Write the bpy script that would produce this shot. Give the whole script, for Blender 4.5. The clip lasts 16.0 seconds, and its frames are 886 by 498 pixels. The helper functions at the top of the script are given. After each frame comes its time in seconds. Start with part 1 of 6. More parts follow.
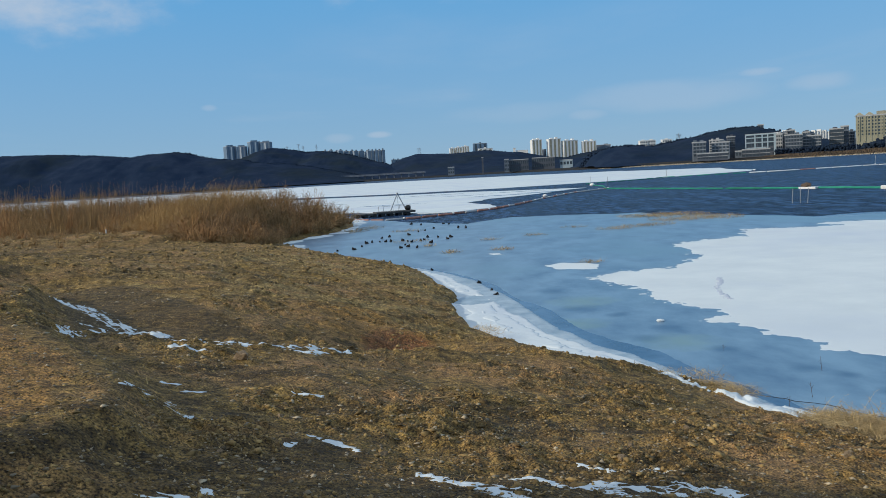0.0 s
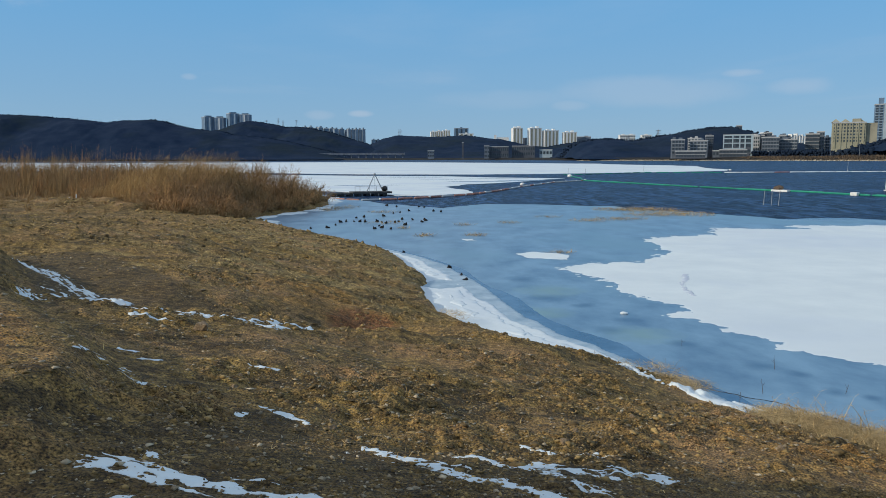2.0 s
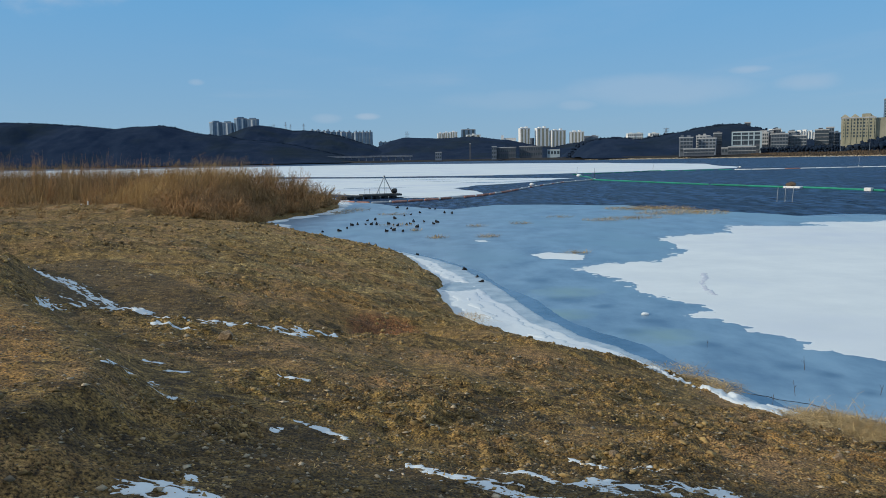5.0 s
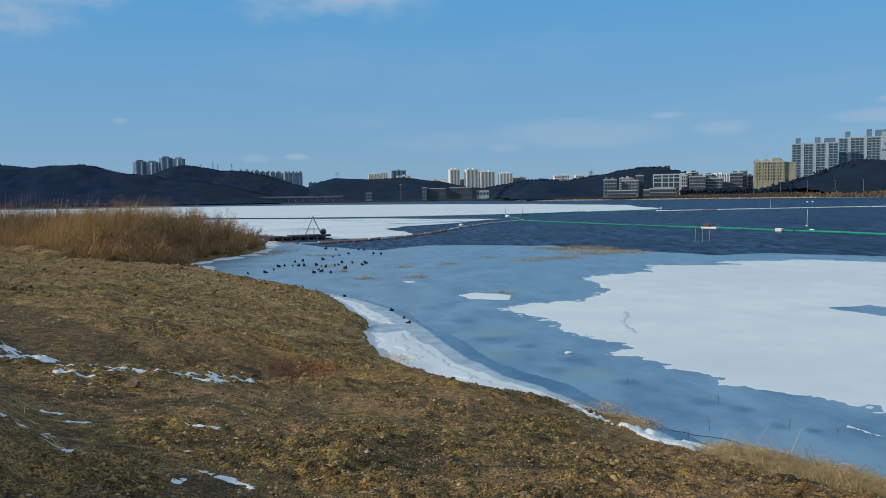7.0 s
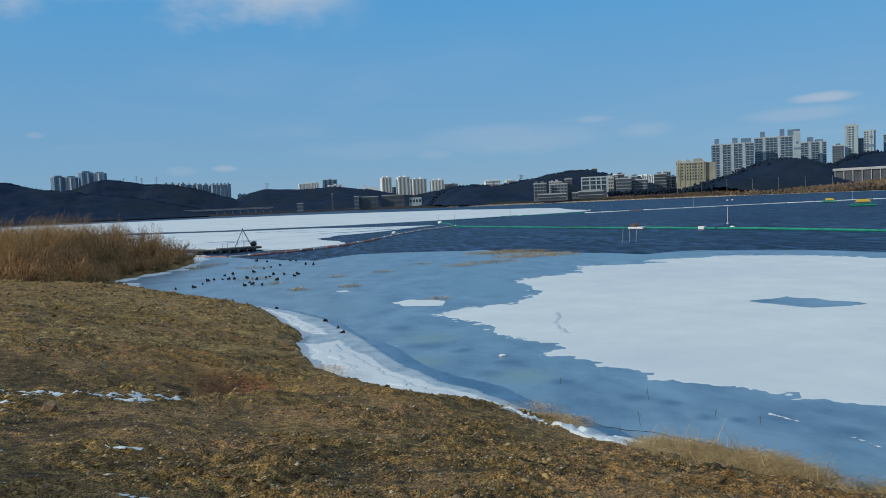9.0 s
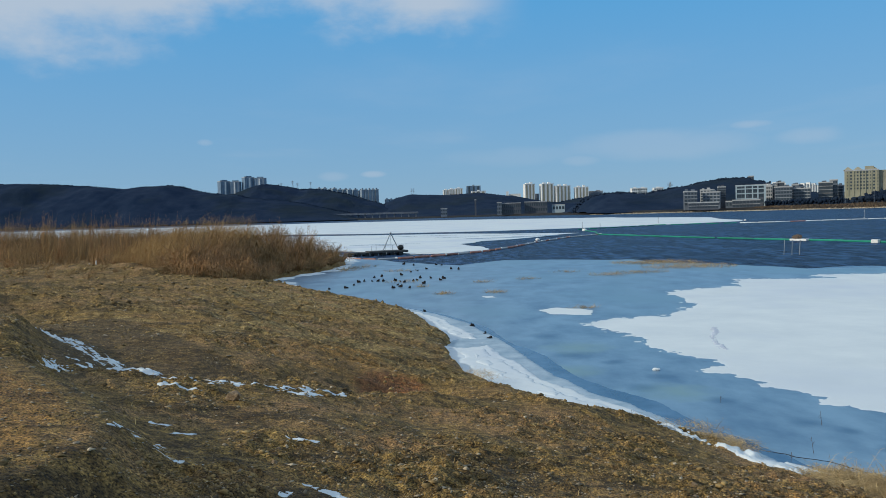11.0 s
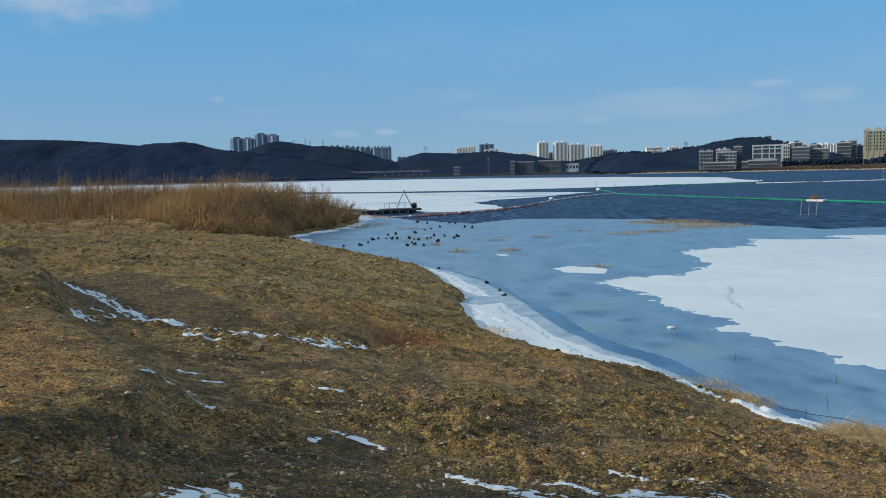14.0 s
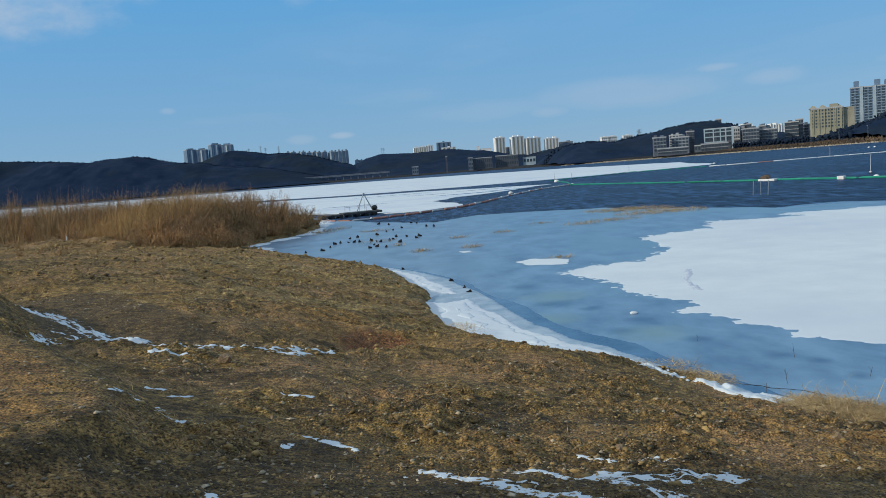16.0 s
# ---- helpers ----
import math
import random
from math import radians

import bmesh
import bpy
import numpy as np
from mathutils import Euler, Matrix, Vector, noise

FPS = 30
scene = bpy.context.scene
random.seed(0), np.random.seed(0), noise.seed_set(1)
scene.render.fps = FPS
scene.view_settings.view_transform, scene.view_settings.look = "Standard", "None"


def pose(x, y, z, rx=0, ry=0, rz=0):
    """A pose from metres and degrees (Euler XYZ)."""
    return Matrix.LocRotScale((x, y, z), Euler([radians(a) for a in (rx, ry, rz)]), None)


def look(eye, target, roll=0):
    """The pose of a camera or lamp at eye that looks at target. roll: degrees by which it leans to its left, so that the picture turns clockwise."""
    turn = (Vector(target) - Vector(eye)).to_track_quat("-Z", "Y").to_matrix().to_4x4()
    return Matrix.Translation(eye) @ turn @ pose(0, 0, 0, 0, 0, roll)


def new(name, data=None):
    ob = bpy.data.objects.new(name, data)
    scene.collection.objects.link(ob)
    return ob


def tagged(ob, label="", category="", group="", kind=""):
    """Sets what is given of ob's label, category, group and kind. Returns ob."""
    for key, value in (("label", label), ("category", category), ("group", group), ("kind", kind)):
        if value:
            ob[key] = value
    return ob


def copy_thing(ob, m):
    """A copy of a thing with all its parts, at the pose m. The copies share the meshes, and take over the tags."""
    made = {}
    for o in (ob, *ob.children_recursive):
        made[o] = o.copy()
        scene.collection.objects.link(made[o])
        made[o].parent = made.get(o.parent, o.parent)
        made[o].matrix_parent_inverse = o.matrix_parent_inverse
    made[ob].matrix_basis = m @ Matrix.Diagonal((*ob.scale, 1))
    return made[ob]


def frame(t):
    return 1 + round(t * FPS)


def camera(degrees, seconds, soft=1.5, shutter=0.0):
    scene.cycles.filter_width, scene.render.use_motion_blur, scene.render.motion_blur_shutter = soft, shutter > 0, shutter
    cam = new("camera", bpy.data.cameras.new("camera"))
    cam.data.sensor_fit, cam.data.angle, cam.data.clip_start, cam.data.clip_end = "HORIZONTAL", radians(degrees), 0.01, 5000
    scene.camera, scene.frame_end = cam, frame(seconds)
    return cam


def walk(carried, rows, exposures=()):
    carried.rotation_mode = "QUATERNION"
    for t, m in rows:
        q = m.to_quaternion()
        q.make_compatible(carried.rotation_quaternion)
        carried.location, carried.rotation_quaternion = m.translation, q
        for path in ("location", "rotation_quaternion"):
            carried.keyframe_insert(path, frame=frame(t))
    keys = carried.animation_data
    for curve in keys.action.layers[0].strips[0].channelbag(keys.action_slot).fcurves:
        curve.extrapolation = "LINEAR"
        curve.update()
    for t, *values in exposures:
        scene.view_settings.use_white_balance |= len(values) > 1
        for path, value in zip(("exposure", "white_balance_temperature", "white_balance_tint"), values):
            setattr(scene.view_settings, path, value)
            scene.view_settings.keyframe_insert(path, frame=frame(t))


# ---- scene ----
cam = camera(60.9, 16.0, soft=0.8)
PATH = [
    (0, (0.099, 0.945, 3.708), (0.101, 2.936, 3.512), -3.4),
    (0.5, (0.197, 0.869, 3.706), (0.198, 2.859, 3.504), -1.8),
    (1, (0.205, 0.868, 3.719), (0.201, 2.853, 3.479), -2.1),
    (1.5, (0.2, 0.854, 3.709), (0.219, 2.838, 3.457), 0.9),
    (2, (0.213, 0.837, 3.71), (0.279, 2.822, 3.469), -0.2),
    (2.5, (0.156, 0.868, 3.708), (0.271, 2.85, 3.465), -1.9),
    (3, (0.051, 0.902, 3.706), (0.175, 2.884, 3.467), -3.6),
    (3.5, (0.012, 0.912, 3.729), (0.129, 2.895, 3.496), -2.9),
    (3.7, (-0.002, 0.951, 3.722), (0.113, 2.933, 3.485), -1.1),
    (5.8, (0.072, 1.08, 3.704), (0.096, 3.066, 3.468), -1.5),
    (6, (0.121, 1.015, 3.726), (0.199, 3.0, 3.493), -1.7),
    (6.5, (0.119, 1.026, 3.712), (0.26, 3.009, 3.494), -1.4),
    (7, (0.147, 1.037, 3.72), (0.375, 3.019, 3.587), -0.9),
    (7.5, (0.166, 1.038, 3.713), (0.425, 3.017, 3.593), -0.9),
    (8, (0.202, 1.055, 3.706), (0.519, 3.026, 3.588), -1.1),
    (8.5, (0.204, 1.056, 3.708), (0.587, 3.016, 3.59), -1.7),
    (9, (0.212, 1.036, 3.703), (0.613, 2.992, 3.584), -2.5),
    (9.5, (0.198, 1.021, 3.717), (0.603, 2.976, 3.598), -4.3),
    (10, (0.1, 1.023, 3.725), (0.376, 3.001, 3.614), -5.2),
    (10.2, (0.032, 1.037, 3.733), (0.192, 3.028, 3.639), -5.4),
    (12.3, (-0.058, 1.162, 3.666), (-0.069, 3.16, 3.57), 0.1),
    (12.5, (-0.101, 1.056, 3.674), (-0.114, 3.053, 3.571), 0.4),
    (13, (-0.102, 1.081, 3.681), (-0.111, 3.074, 3.507), -0.3),
    (13.5, (-0.109, 1.085, 3.685), (-0.111, 3.076, 3.497), -0.7),
    (14, (-0.104, 1.087, 3.671), (-0.109, 3.077, 3.474), -1.3),
    (14.5, (-0.099, 1.034, 3.686), (-0.099, 3.023, 3.481), -1.4),
    (15, (-0.091, 1.03, 3.685), (-0.075, 3.019, 3.484), -1.7),
    (15.5, (-0.075, 0.986, 3.691), (-0.018, 2.976, 3.492), -4.3),
    (16, (-0.083, 0.998, 3.683), (0.009, 2.986, 3.479), -4.5),
]
walk(cam, [(t, look(eye, target, roll)) for t, eye, target, roll in PATH],
     exposures=[(0, -0.22, 5650, 6), (3.5, -0.22, 5650, 6), (6, -0.32, 5600, 5), (9, -0.41, 5450, 4), (10, -0.32, 5500, 4), (12.5, -0.28, 5550, 4), (16, -0.28, 5500, 5)])

# ---- world, sun, exposure ----
SUN_AZ, SUN_EL = radians(-105), radians(23)     # azimuth clockwise from +y
world = bpy.data.worlds.new("world")
scene.world = world
world.use_nodes = True


def build_sky():
    nt = world.node_tree
    nt.nodes.clear()
    out = nt.nodes.new("ShaderNodeOutputWorld")
    bg = nt.nodes.new("ShaderNodeBackground")
    sky = nt.nodes.new("ShaderNodeTexSky")
    sky.sky_type, sky.sun_disc = "NISHITA", False
    sky.sun_elevation, sky.sun_rotation = SUN_EL, SUN_AZ
    sky.altitude, sky.air_density, sky.dust_density, sky.ozone_density = 50, 1.0, 0.1, 4.0
    bg.inputs["Strength"].default_value = 0.096
    coord = nt.nodes.new("ShaderNodeTexCoord")
    sep = nt.nodes.new("ShaderNodeSeparateXYZ")
    nt.links.new(coord.outputs["Generated"], sep.inputs[0])

    def math_node(op, a, b=None):
        n = nt.nodes.new("ShaderNodeMath")
        n.operation = op
        n.use_clamp = False
        for i, v in enumerate((a, b)):
            if v is None:
                continue
            if isinstance(v, (int, float)):
                n.inputs[i].default_value = v
            else:
                nt.links.new(v, n.inputs[i])
        return n.outputs[0]

    def ramp(v, lo, hi):
        n = nt.nodes.new("ShaderNodeMapRange")
        n.interpolation_type = "SMOOTHSTEP"
        nt.links.new(v, n.inputs["Value"])
        n.inputs["From Min"].default_value, n.inputs["From Max"].default_value = lo, hi
        return n.outputs["Result"]

    # a cloud deck: the direction divided by its height lies on a flat layer
    zc = math_node("MAXIMUM", sep.outputs["Z"], 0.02)
    flat = nt.nodes.new("ShaderNodeCombineXYZ")
    nt.links.new(math_node("DIVIDE", sep.outputs["X"], zc), flat.inputs[0])
    nt.links.new(math_node("DIVIDE", sep.outputs["Y"], zc), flat.inputs[1])

    def clouds(scale, lo, hi, detail, off, stretch=(1, 1, 1)):
        mp = nt.nodes.new("ShaderNodeMapping")
        mp.inputs["Location"].default_value = off
        mp.inputs["Scale"].default_value = stretch
        nt.links.new(flat.outputs[0], mp.inputs["Vector"])
        n = nt.nodes.new("ShaderNodeTexNoise")
        n.inputs["Scale"].default_value, n.inputs["Detail"].default_value = scale, detail
        n.inputs["Roughness"].default_value = 0.55
        nt.links.new(mp.outputs[0], n.inputs["Vector"])
        return ramp(n.outputs[0], lo, hi)

    # one bank of cloud high up ahead, its ragged lower edge sinking to the west
    puff = nt.nodes.new("ShaderNodeTexNoise")
    puff.inputs["Scale"].default_value, puff.inputs["Detail"].default_value, puff.inputs["Roughness"].default_value = 1.0, 8, 0.55
    pm = nt.nodes.new("ShaderNodeMapping")
    pm.inputs["Scale"].default_value, pm.inputs["Location"].default_value = (7.5, 7.5, 15), (1.7, 0.4, 0.2)
    nt.links.new(coord.outputs["Generated"], pm.inputs["Vector"])
    nt.links.new(pm.outputs[0], puff.inputs["Vector"])
    wave = math_node("MULTIPLY", math_node("SUBTRACT", puff.outputs[0], 0.5), 0.17)
    tilt = math_node("MULTIPLY", math_node("MINIMUM", math_node("ADD", sep.outputs["X"], 0.22), 0.0), 0.20)
    brink = math_node("SUBTRACT", math_node("ADD", sep.outputs["Z"], wave), math_node("ADD", 0.232, tilt))
    side = math_node("SUBTRACT", 1.0, ramp(sep.outputs["X"], 0.02, 0.14))
    overhead = ramp(sep.outputs["Z"], 0.33, 0.50)
    high = math_node("MULTIPLY", ramp(brink, -0.010, 0.055), math_node("MAXIMUM", side, overhead))
    # cloud overhead, out of view, added to make the fill light less blue
    high = math_node("MAXIMUM", high, math_node("MULTIPLY", overhead, 0.90))
    wisp = math_node("MULTIPLY", clouds(0.42, 0.50, 0.80, 6, (0.0, 2.3, 4.0), (1.0, 0.55, 1)), 0.14)
    low = math_node("MULTIPLY", wisp, ramp(sep.outputs["Z"], 0.03, 0.08))
    # single small clouds low over the far shore: direction, half width, half height, thickness
    for dx, dz, wx, wz, thick in ((-0.072, 0.057, 0.020, 0.0050, 0.45), (-0.125, 0.055, 0.022, 0.007, 0.25), (0.392, 0.100, 0.030, 0.0065, 0.42), (0.197, 0.066, 0.030, 0.008, 0.25), (0.618, 0.105, 0.034, 0.007, 0.75),
                                  (0.60, 0.088, 0.060, 0.010, 0.35), (0.45, 0.082, 0.045, 0.013, 0.35), (0.30, 0.082, 0.14, 0.022, 0.25), (0.10, 0.075, 0.12, 0.014, 0.15), (-0.28, 0.10, 0.012, 0.005, 0.3)):
        u = math_node("DIVIDE", math_node("SUBTRACT", sep.outputs["X"], dx), wx * 0.7)
        v = math_node("DIVIDE", math_node("SUBTRACT", sep.outputs["Z"], dz), wz * 0.75)
        away = math_node("ADD", math_node("MULTIPLY", u, u), math_node("MULTIPLY", v, v))
        away = math_node("ADD", away, math_node("MULTIPLY", wave, 26.0))
        spot = math_node("MULTIPLY", math_node("SUBTRACT", 1.0, ramp(away, -0.3, 2.0)), thick)
        low = math_node("MAXIMUM", low, spot)
    low = math_node("MULTIPLY", low, ramp(sep.outputs["Y"], 0.3, 0.6))
    cover = math_node("MAXIMUM", math_node("MULTIPLY", high, 0.92), low)
    mix = nt.nodes.new("ShaderNodeMix")
    mix.data_type = "RGBA"
    nt.links.new(cover, mix.inputs["Factor"])
    mix.inputs["B"].default_value = (6.6, 6.8, 7.2, 1)
    nt.links.new(mix.outputs["Result"], bg.inputs["Color"])
    # winter haze towards the horizon
    haze = nt.nodes.new("ShaderNodeMix")
    haze.data_type = "RGBA"
    hf = nt.nodes.new("ShaderNodeMapRange")
    nt.links.new(sep.outputs["Z"], hf.inputs["Value"])
    hf.inputs["From Min"].default_value, hf.inputs["From Max"].default_value = 0.0, 0.30
    air = nt.nodes.new("ShaderNodeMix")
    air.data_type = "RGBA"
    nt.links.new(hf.outputs["Result"], air.inputs["Factor"])
    air.inputs["A"].default_value, air.inputs["B"].default_value = (3.8, 5.3, 6.6, 1), (1.6, 4.75, 8.1, 1)
    haze.inputs["Factor"].default_value = 0.85
    nt.links.new(sky.outputs[0], haze.inputs["A"])
    nt.links.new(air.outputs["Result"], haze.inputs["B"])
    nt.links.new(haze.outputs["Result"], mix.inputs["A"])
    nt.links.new(bg.outputs[0], out.inputs[0])


build_sky()
sun = new("sun", bpy.data.lights.new("sun", "SUN"))
sun.data.energy, sun.data.angle, sun.data.color = 3.5, radians(0.6), (1.0, 0.82, 0.60)
to_sun = Vector((math.sin(SUN_AZ) * math.cos(SUN_EL), math.cos(SUN_AZ) * math.cos(SUN_EL), math.sin(SUN_EL)))
sun.matrix_world = look(to_sun * 100, (0, 0, 0))


# ---- materials ----
def surf(name, c1, c2, scale, rough=0.85, bump=0.3, bscale=None, c3=None, scale3=None, vary=0.0, island=False,
         metal=0.0, stretch=(1, 1, 1), spec=0.4, depth=0.02, lo=0.35, hi=0.65):
    """Two tones broken up by noise, a third one at a larger scale, fine relief, and a shift of brightness from piece to piece."""
    m = bpy.data.materials.new(name)
    m.use_nodes = True
    nt = m.node_tree
    b = nt.nodes["Principled BSDF"]
    b.inputs["Roughness"].default_value, b.inputs["Metallic"].default_value = rough, metal
    b.inputs["Specular IOR Level"].default_value = spec
    coord = nt.nodes.new("ShaderNodeTexCoord")
    mp = nt.nodes.new("ShaderNodeMapping")
    mp.inputs["Scale"].default_value = stretch
    nt.links.new(coord.outputs["Object"], mp.inputs["Vector"])

    def tex(s, detail=6.0):
        n = nt.nodes.new("ShaderNodeTexNoise")
        n.inputs["Scale"].default_value, n.inputs["Detail"].default_value = s, detail
        n.inputs["Roughness"].default_value = 0.62
        nt.links.new(mp.outputs[0], n.inputs["Vector"])
        return n.outputs[0]

    def rng(v, a, c):
        n = nt.nodes.new("ShaderNodeMapRange")
        nt.links.new(v, n.inputs["Value"])
        n.inputs["From Min"].default_value, n.inputs["From Max"].default_value = a, c
        return n.outputs["Result"]

    def mixc(f, a, c):
        n = nt.nodes.new("ShaderNodeMix")
        n.data_type = "RGBA"
        nt.links.new(f, n.inputs["Factor"])
        for key, v in (("A", a), ("B", c)):
            if isinstance(v, tuple):
                n.inputs[key].default_value = (*v, 1)
            else:
                nt.links.new(v, n.inputs[key])
        return n.outputs["Result"]

    col = mixc(rng(tex(scale), lo, hi), c1, c2)
    if c3:
        col = mixc(rng(tex(scale3 or scale / 6, 4.0), 0.48, 0.66), col, c3)
    if vary:
        if island:
            g = nt.nodes.new("ShaderNodeNewGeometry")
            r = g.outputs["Random Per Island"]
        else:
            g = nt.nodes.new("ShaderNodeObjectInfo")
            r = g.outputs["Random"]
        h = nt.nodes.new("ShaderNodeHueSaturation")
        v = nt.nodes.new("ShaderNodeMapRange")
        nt.links.new(r, v.inputs["Value"])
        v.inputs["To Min"].default_value, v.inputs["To Max"].default_value = 1 - vary, 1 + vary
        nt.links.new(v.outputs["Result"], h.inputs["Value"])
        nt.links.new(col, h.inputs["Color"])
        col = h.outputs["Color"]
    nt.links.new(col, b.inputs["Base Color"])
    if bump:
        bp = nt.nodes.new("ShaderNodeBump")
        bp.inputs["Strength"].default_value, bp.inputs["Distance"].default_value = bump, depth
        nt.links.new(tex(bscale or scale * 3, 8.0), bp.inputs["Height"])
        nt.links.new(bp.outputs[0], b.inputs["Normal"])
    return m


M_SOIL = surf("soil", (0.080, 0.048, 0.013), (0.350, 0.224, 0.060), 7.0, bump=1.0, bscale=34, c3=(0.34, 0.20, 0.078), scale3=0.5, depth=0.05, lo=0.33, hi=0.66)


def crumbs(m, scales=((12, 0.40), (64, 0.85))):
    """Fine dark gaps and bright grains over the broad tones of a surface: small shade and light put into the colour."""
    nt = m.node_tree
    b = nt.nodes["Principled BSDF"]
    for scale, power in scales:
        was = b.inputs["Base Color"].links[0].from_socket
        coord = nt.nodes.new("ShaderNodeTexCoord")
        n = nt.nodes.new("ShaderNodeTexNoise")
        n.inputs["Scale"].default_value, n.inputs["Detail"].default_value, n.inputs["Roughness"].default_value = scale, 3, 0.6
        nt.links.new(coord.outputs["Object"], n.inputs["Vector"])
        r = nt.nodes.new("ShaderNodeMapRange")
        nt.links.new(n.outputs[0], r.inputs["Value"])
        r.inputs["From Min"].default_value, r.inputs["From Max"].default_value = 0.36, 0.66
        r.inputs["To Min"].default_value, r.inputs["To Max"].default_value = 1 - power, 1 + power
        h = nt.nodes.new("ShaderNodeHueSaturation")
        nt.links.new(r.outputs["Result"], h.inputs["Value"])
        nt.links.new(was, h.inputs["Color"])
        nt.links.new(h.outputs["Color"], b.inputs["Base Color"])


M_STONE = surf("stone", (0.18, 0.138, 0.082), (0.47, 0.39, 0.265), 9, vary=0.45, island=True, bump=0.5, bscale=30)


def stain(m, centre, radius, colour):
    """A stain of another earth round one place, with a broken edge."""
    nt = m.node_tree
    b = nt.nodes["Principled BSDF"]
    was = b.inputs["Base Color"].links[0].from_socket
    coord = nt.nodes.new("ShaderNodeTexCoord")
    dist = nt.nodes.new("ShaderNodeVectorMath")
    dist.operation = "DISTANCE"
    nt.links.new(coord.outputs["Object"], dist.inputs[0])
    dist.inputs[1].default_value = centre
    n = nt.nodes.new("ShaderNodeTexNoise")
    n.inputs["Scale"].default_value, n.inputs["Detail"].default_value = 2.5, 5
    nt.links.new(coord.outputs["Object"], n.inputs["Vector"])
    add = nt.nodes.new("ShaderNodeMath")
    add.operation = "MULTIPLY_ADD"
    nt.links.new(n.outputs[0], add.inputs[0])
    add.inputs[1].default_value = radius * 1.4
    nt.links.new(dist.outputs["Value"], add.inputs[2])
    r = nt.nodes.new("ShaderNodeMapRange")
    nt.links.new(add.outputs[0], r.inputs["Value"])
    r.inputs["From Min"].default_value, r.inputs["From Max"].default_value = radius * 0.9, radius * 2.0
    r.inputs["To Min"].default_value, r.inputs["To Max"].default_value = 0.85, 0.0
    mx = nt.nodes.new("ShaderNodeMix")
    mx.data_type = "RGBA"
    nt.links.new(r.outputs["Result"], mx.inputs["Factor"])
    nt.links.new(was, mx.inputs["A"])
    mx.inputs["B"].default_value = (*colour, 1)
    nt.links.new(mx.outputs["Result"], b.inputs["Base Color"])



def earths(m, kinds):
    """Other earths over the first one, some with shade or sunlight painted in, each where the ground carries it (a
    named attribute), with its edge broken by noise.
    """
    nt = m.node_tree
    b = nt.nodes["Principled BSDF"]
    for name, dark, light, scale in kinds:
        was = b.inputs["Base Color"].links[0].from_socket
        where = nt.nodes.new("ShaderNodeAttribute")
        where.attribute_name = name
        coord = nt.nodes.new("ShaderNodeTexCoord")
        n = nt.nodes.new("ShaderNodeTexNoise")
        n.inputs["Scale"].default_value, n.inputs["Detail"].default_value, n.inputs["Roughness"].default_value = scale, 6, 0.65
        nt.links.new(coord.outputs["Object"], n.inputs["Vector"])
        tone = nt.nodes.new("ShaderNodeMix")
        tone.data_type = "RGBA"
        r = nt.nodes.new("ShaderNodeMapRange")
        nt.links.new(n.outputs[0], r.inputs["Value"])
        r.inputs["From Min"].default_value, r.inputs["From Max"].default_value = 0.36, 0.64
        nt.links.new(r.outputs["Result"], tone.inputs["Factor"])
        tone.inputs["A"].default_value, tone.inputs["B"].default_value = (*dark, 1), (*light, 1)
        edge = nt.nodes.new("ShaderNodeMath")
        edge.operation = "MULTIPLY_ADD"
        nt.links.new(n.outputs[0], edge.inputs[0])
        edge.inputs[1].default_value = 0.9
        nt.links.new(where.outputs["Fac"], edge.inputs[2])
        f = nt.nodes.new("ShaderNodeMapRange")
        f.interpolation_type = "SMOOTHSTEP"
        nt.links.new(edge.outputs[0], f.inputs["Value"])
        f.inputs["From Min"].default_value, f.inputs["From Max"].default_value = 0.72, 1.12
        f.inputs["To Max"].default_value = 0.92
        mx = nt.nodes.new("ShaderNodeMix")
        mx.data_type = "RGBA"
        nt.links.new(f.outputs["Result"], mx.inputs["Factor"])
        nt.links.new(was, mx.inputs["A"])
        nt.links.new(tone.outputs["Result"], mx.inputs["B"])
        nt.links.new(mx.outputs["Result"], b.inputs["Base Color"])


earths(M_SOIL, (("straw_soil", (0.165, 0.109, 0.035), (0.43, 0.305, 0.108), 5.0), ("clay_and_sun", (0.21, 0.112, 0.030), (0.42, 0.236, 0.062), 3.5),
                ("damp_and_shade", (0.066, 0.041, 0.012), (0.155, 0.101, 0.031), 6.0), ("rust", (0.16, 0.066, 0.022), (0.28, 0.125, 0.042), 8.0)))
crumbs(M_SOIL)
M_CLOD = surf("clod", (0.096, 0.062, 0.022), (0.365, 0.250, 0.094), 5, vary=0.6, island=True, bump=0.6, bscale=30)
M_ROCK = surf("rock", (0.15, 0.105, 0.062), (0.34, 0.245, 0.14), 6, vary=0.3, bump=0.6, bscale=25)
M_STRAW = surf("straw", (0.24, 0.155, 0.062), (0.60, 0.44, 0.20), 3, vary=0.55, island=True, bump=0)
M_LITTER = surf("litter", (0.28, 0.19, 0.075), (0.56, 0.41, 0.175), 3, vary=0.55, island=True, bump=0)
M_REED = surf("reed", (0.27, 0.165, 0.060), (0.50, 0.335, 0.135), 0.6, vary=0.35, island=True, bump=0)
M_TUSSOCK = surf("reed_tussock", (0.19, 0.120, 0.050), (0.38, 0.250, 0.108), 0.5, vary=0.35, island=True, bump=0)
M_BRIAR = surf("briar", (0.15, 0.090, 0.042), (0.36, 0.225, 0.105), 0.9, vary=0.4, island=True, bump=0)
M_SHRUB = surf("shrub", (0.23, 0.124, 0.048), (0.52, 0.305, 0.125), 0.9, vary=0.4, island=True, bump=0)
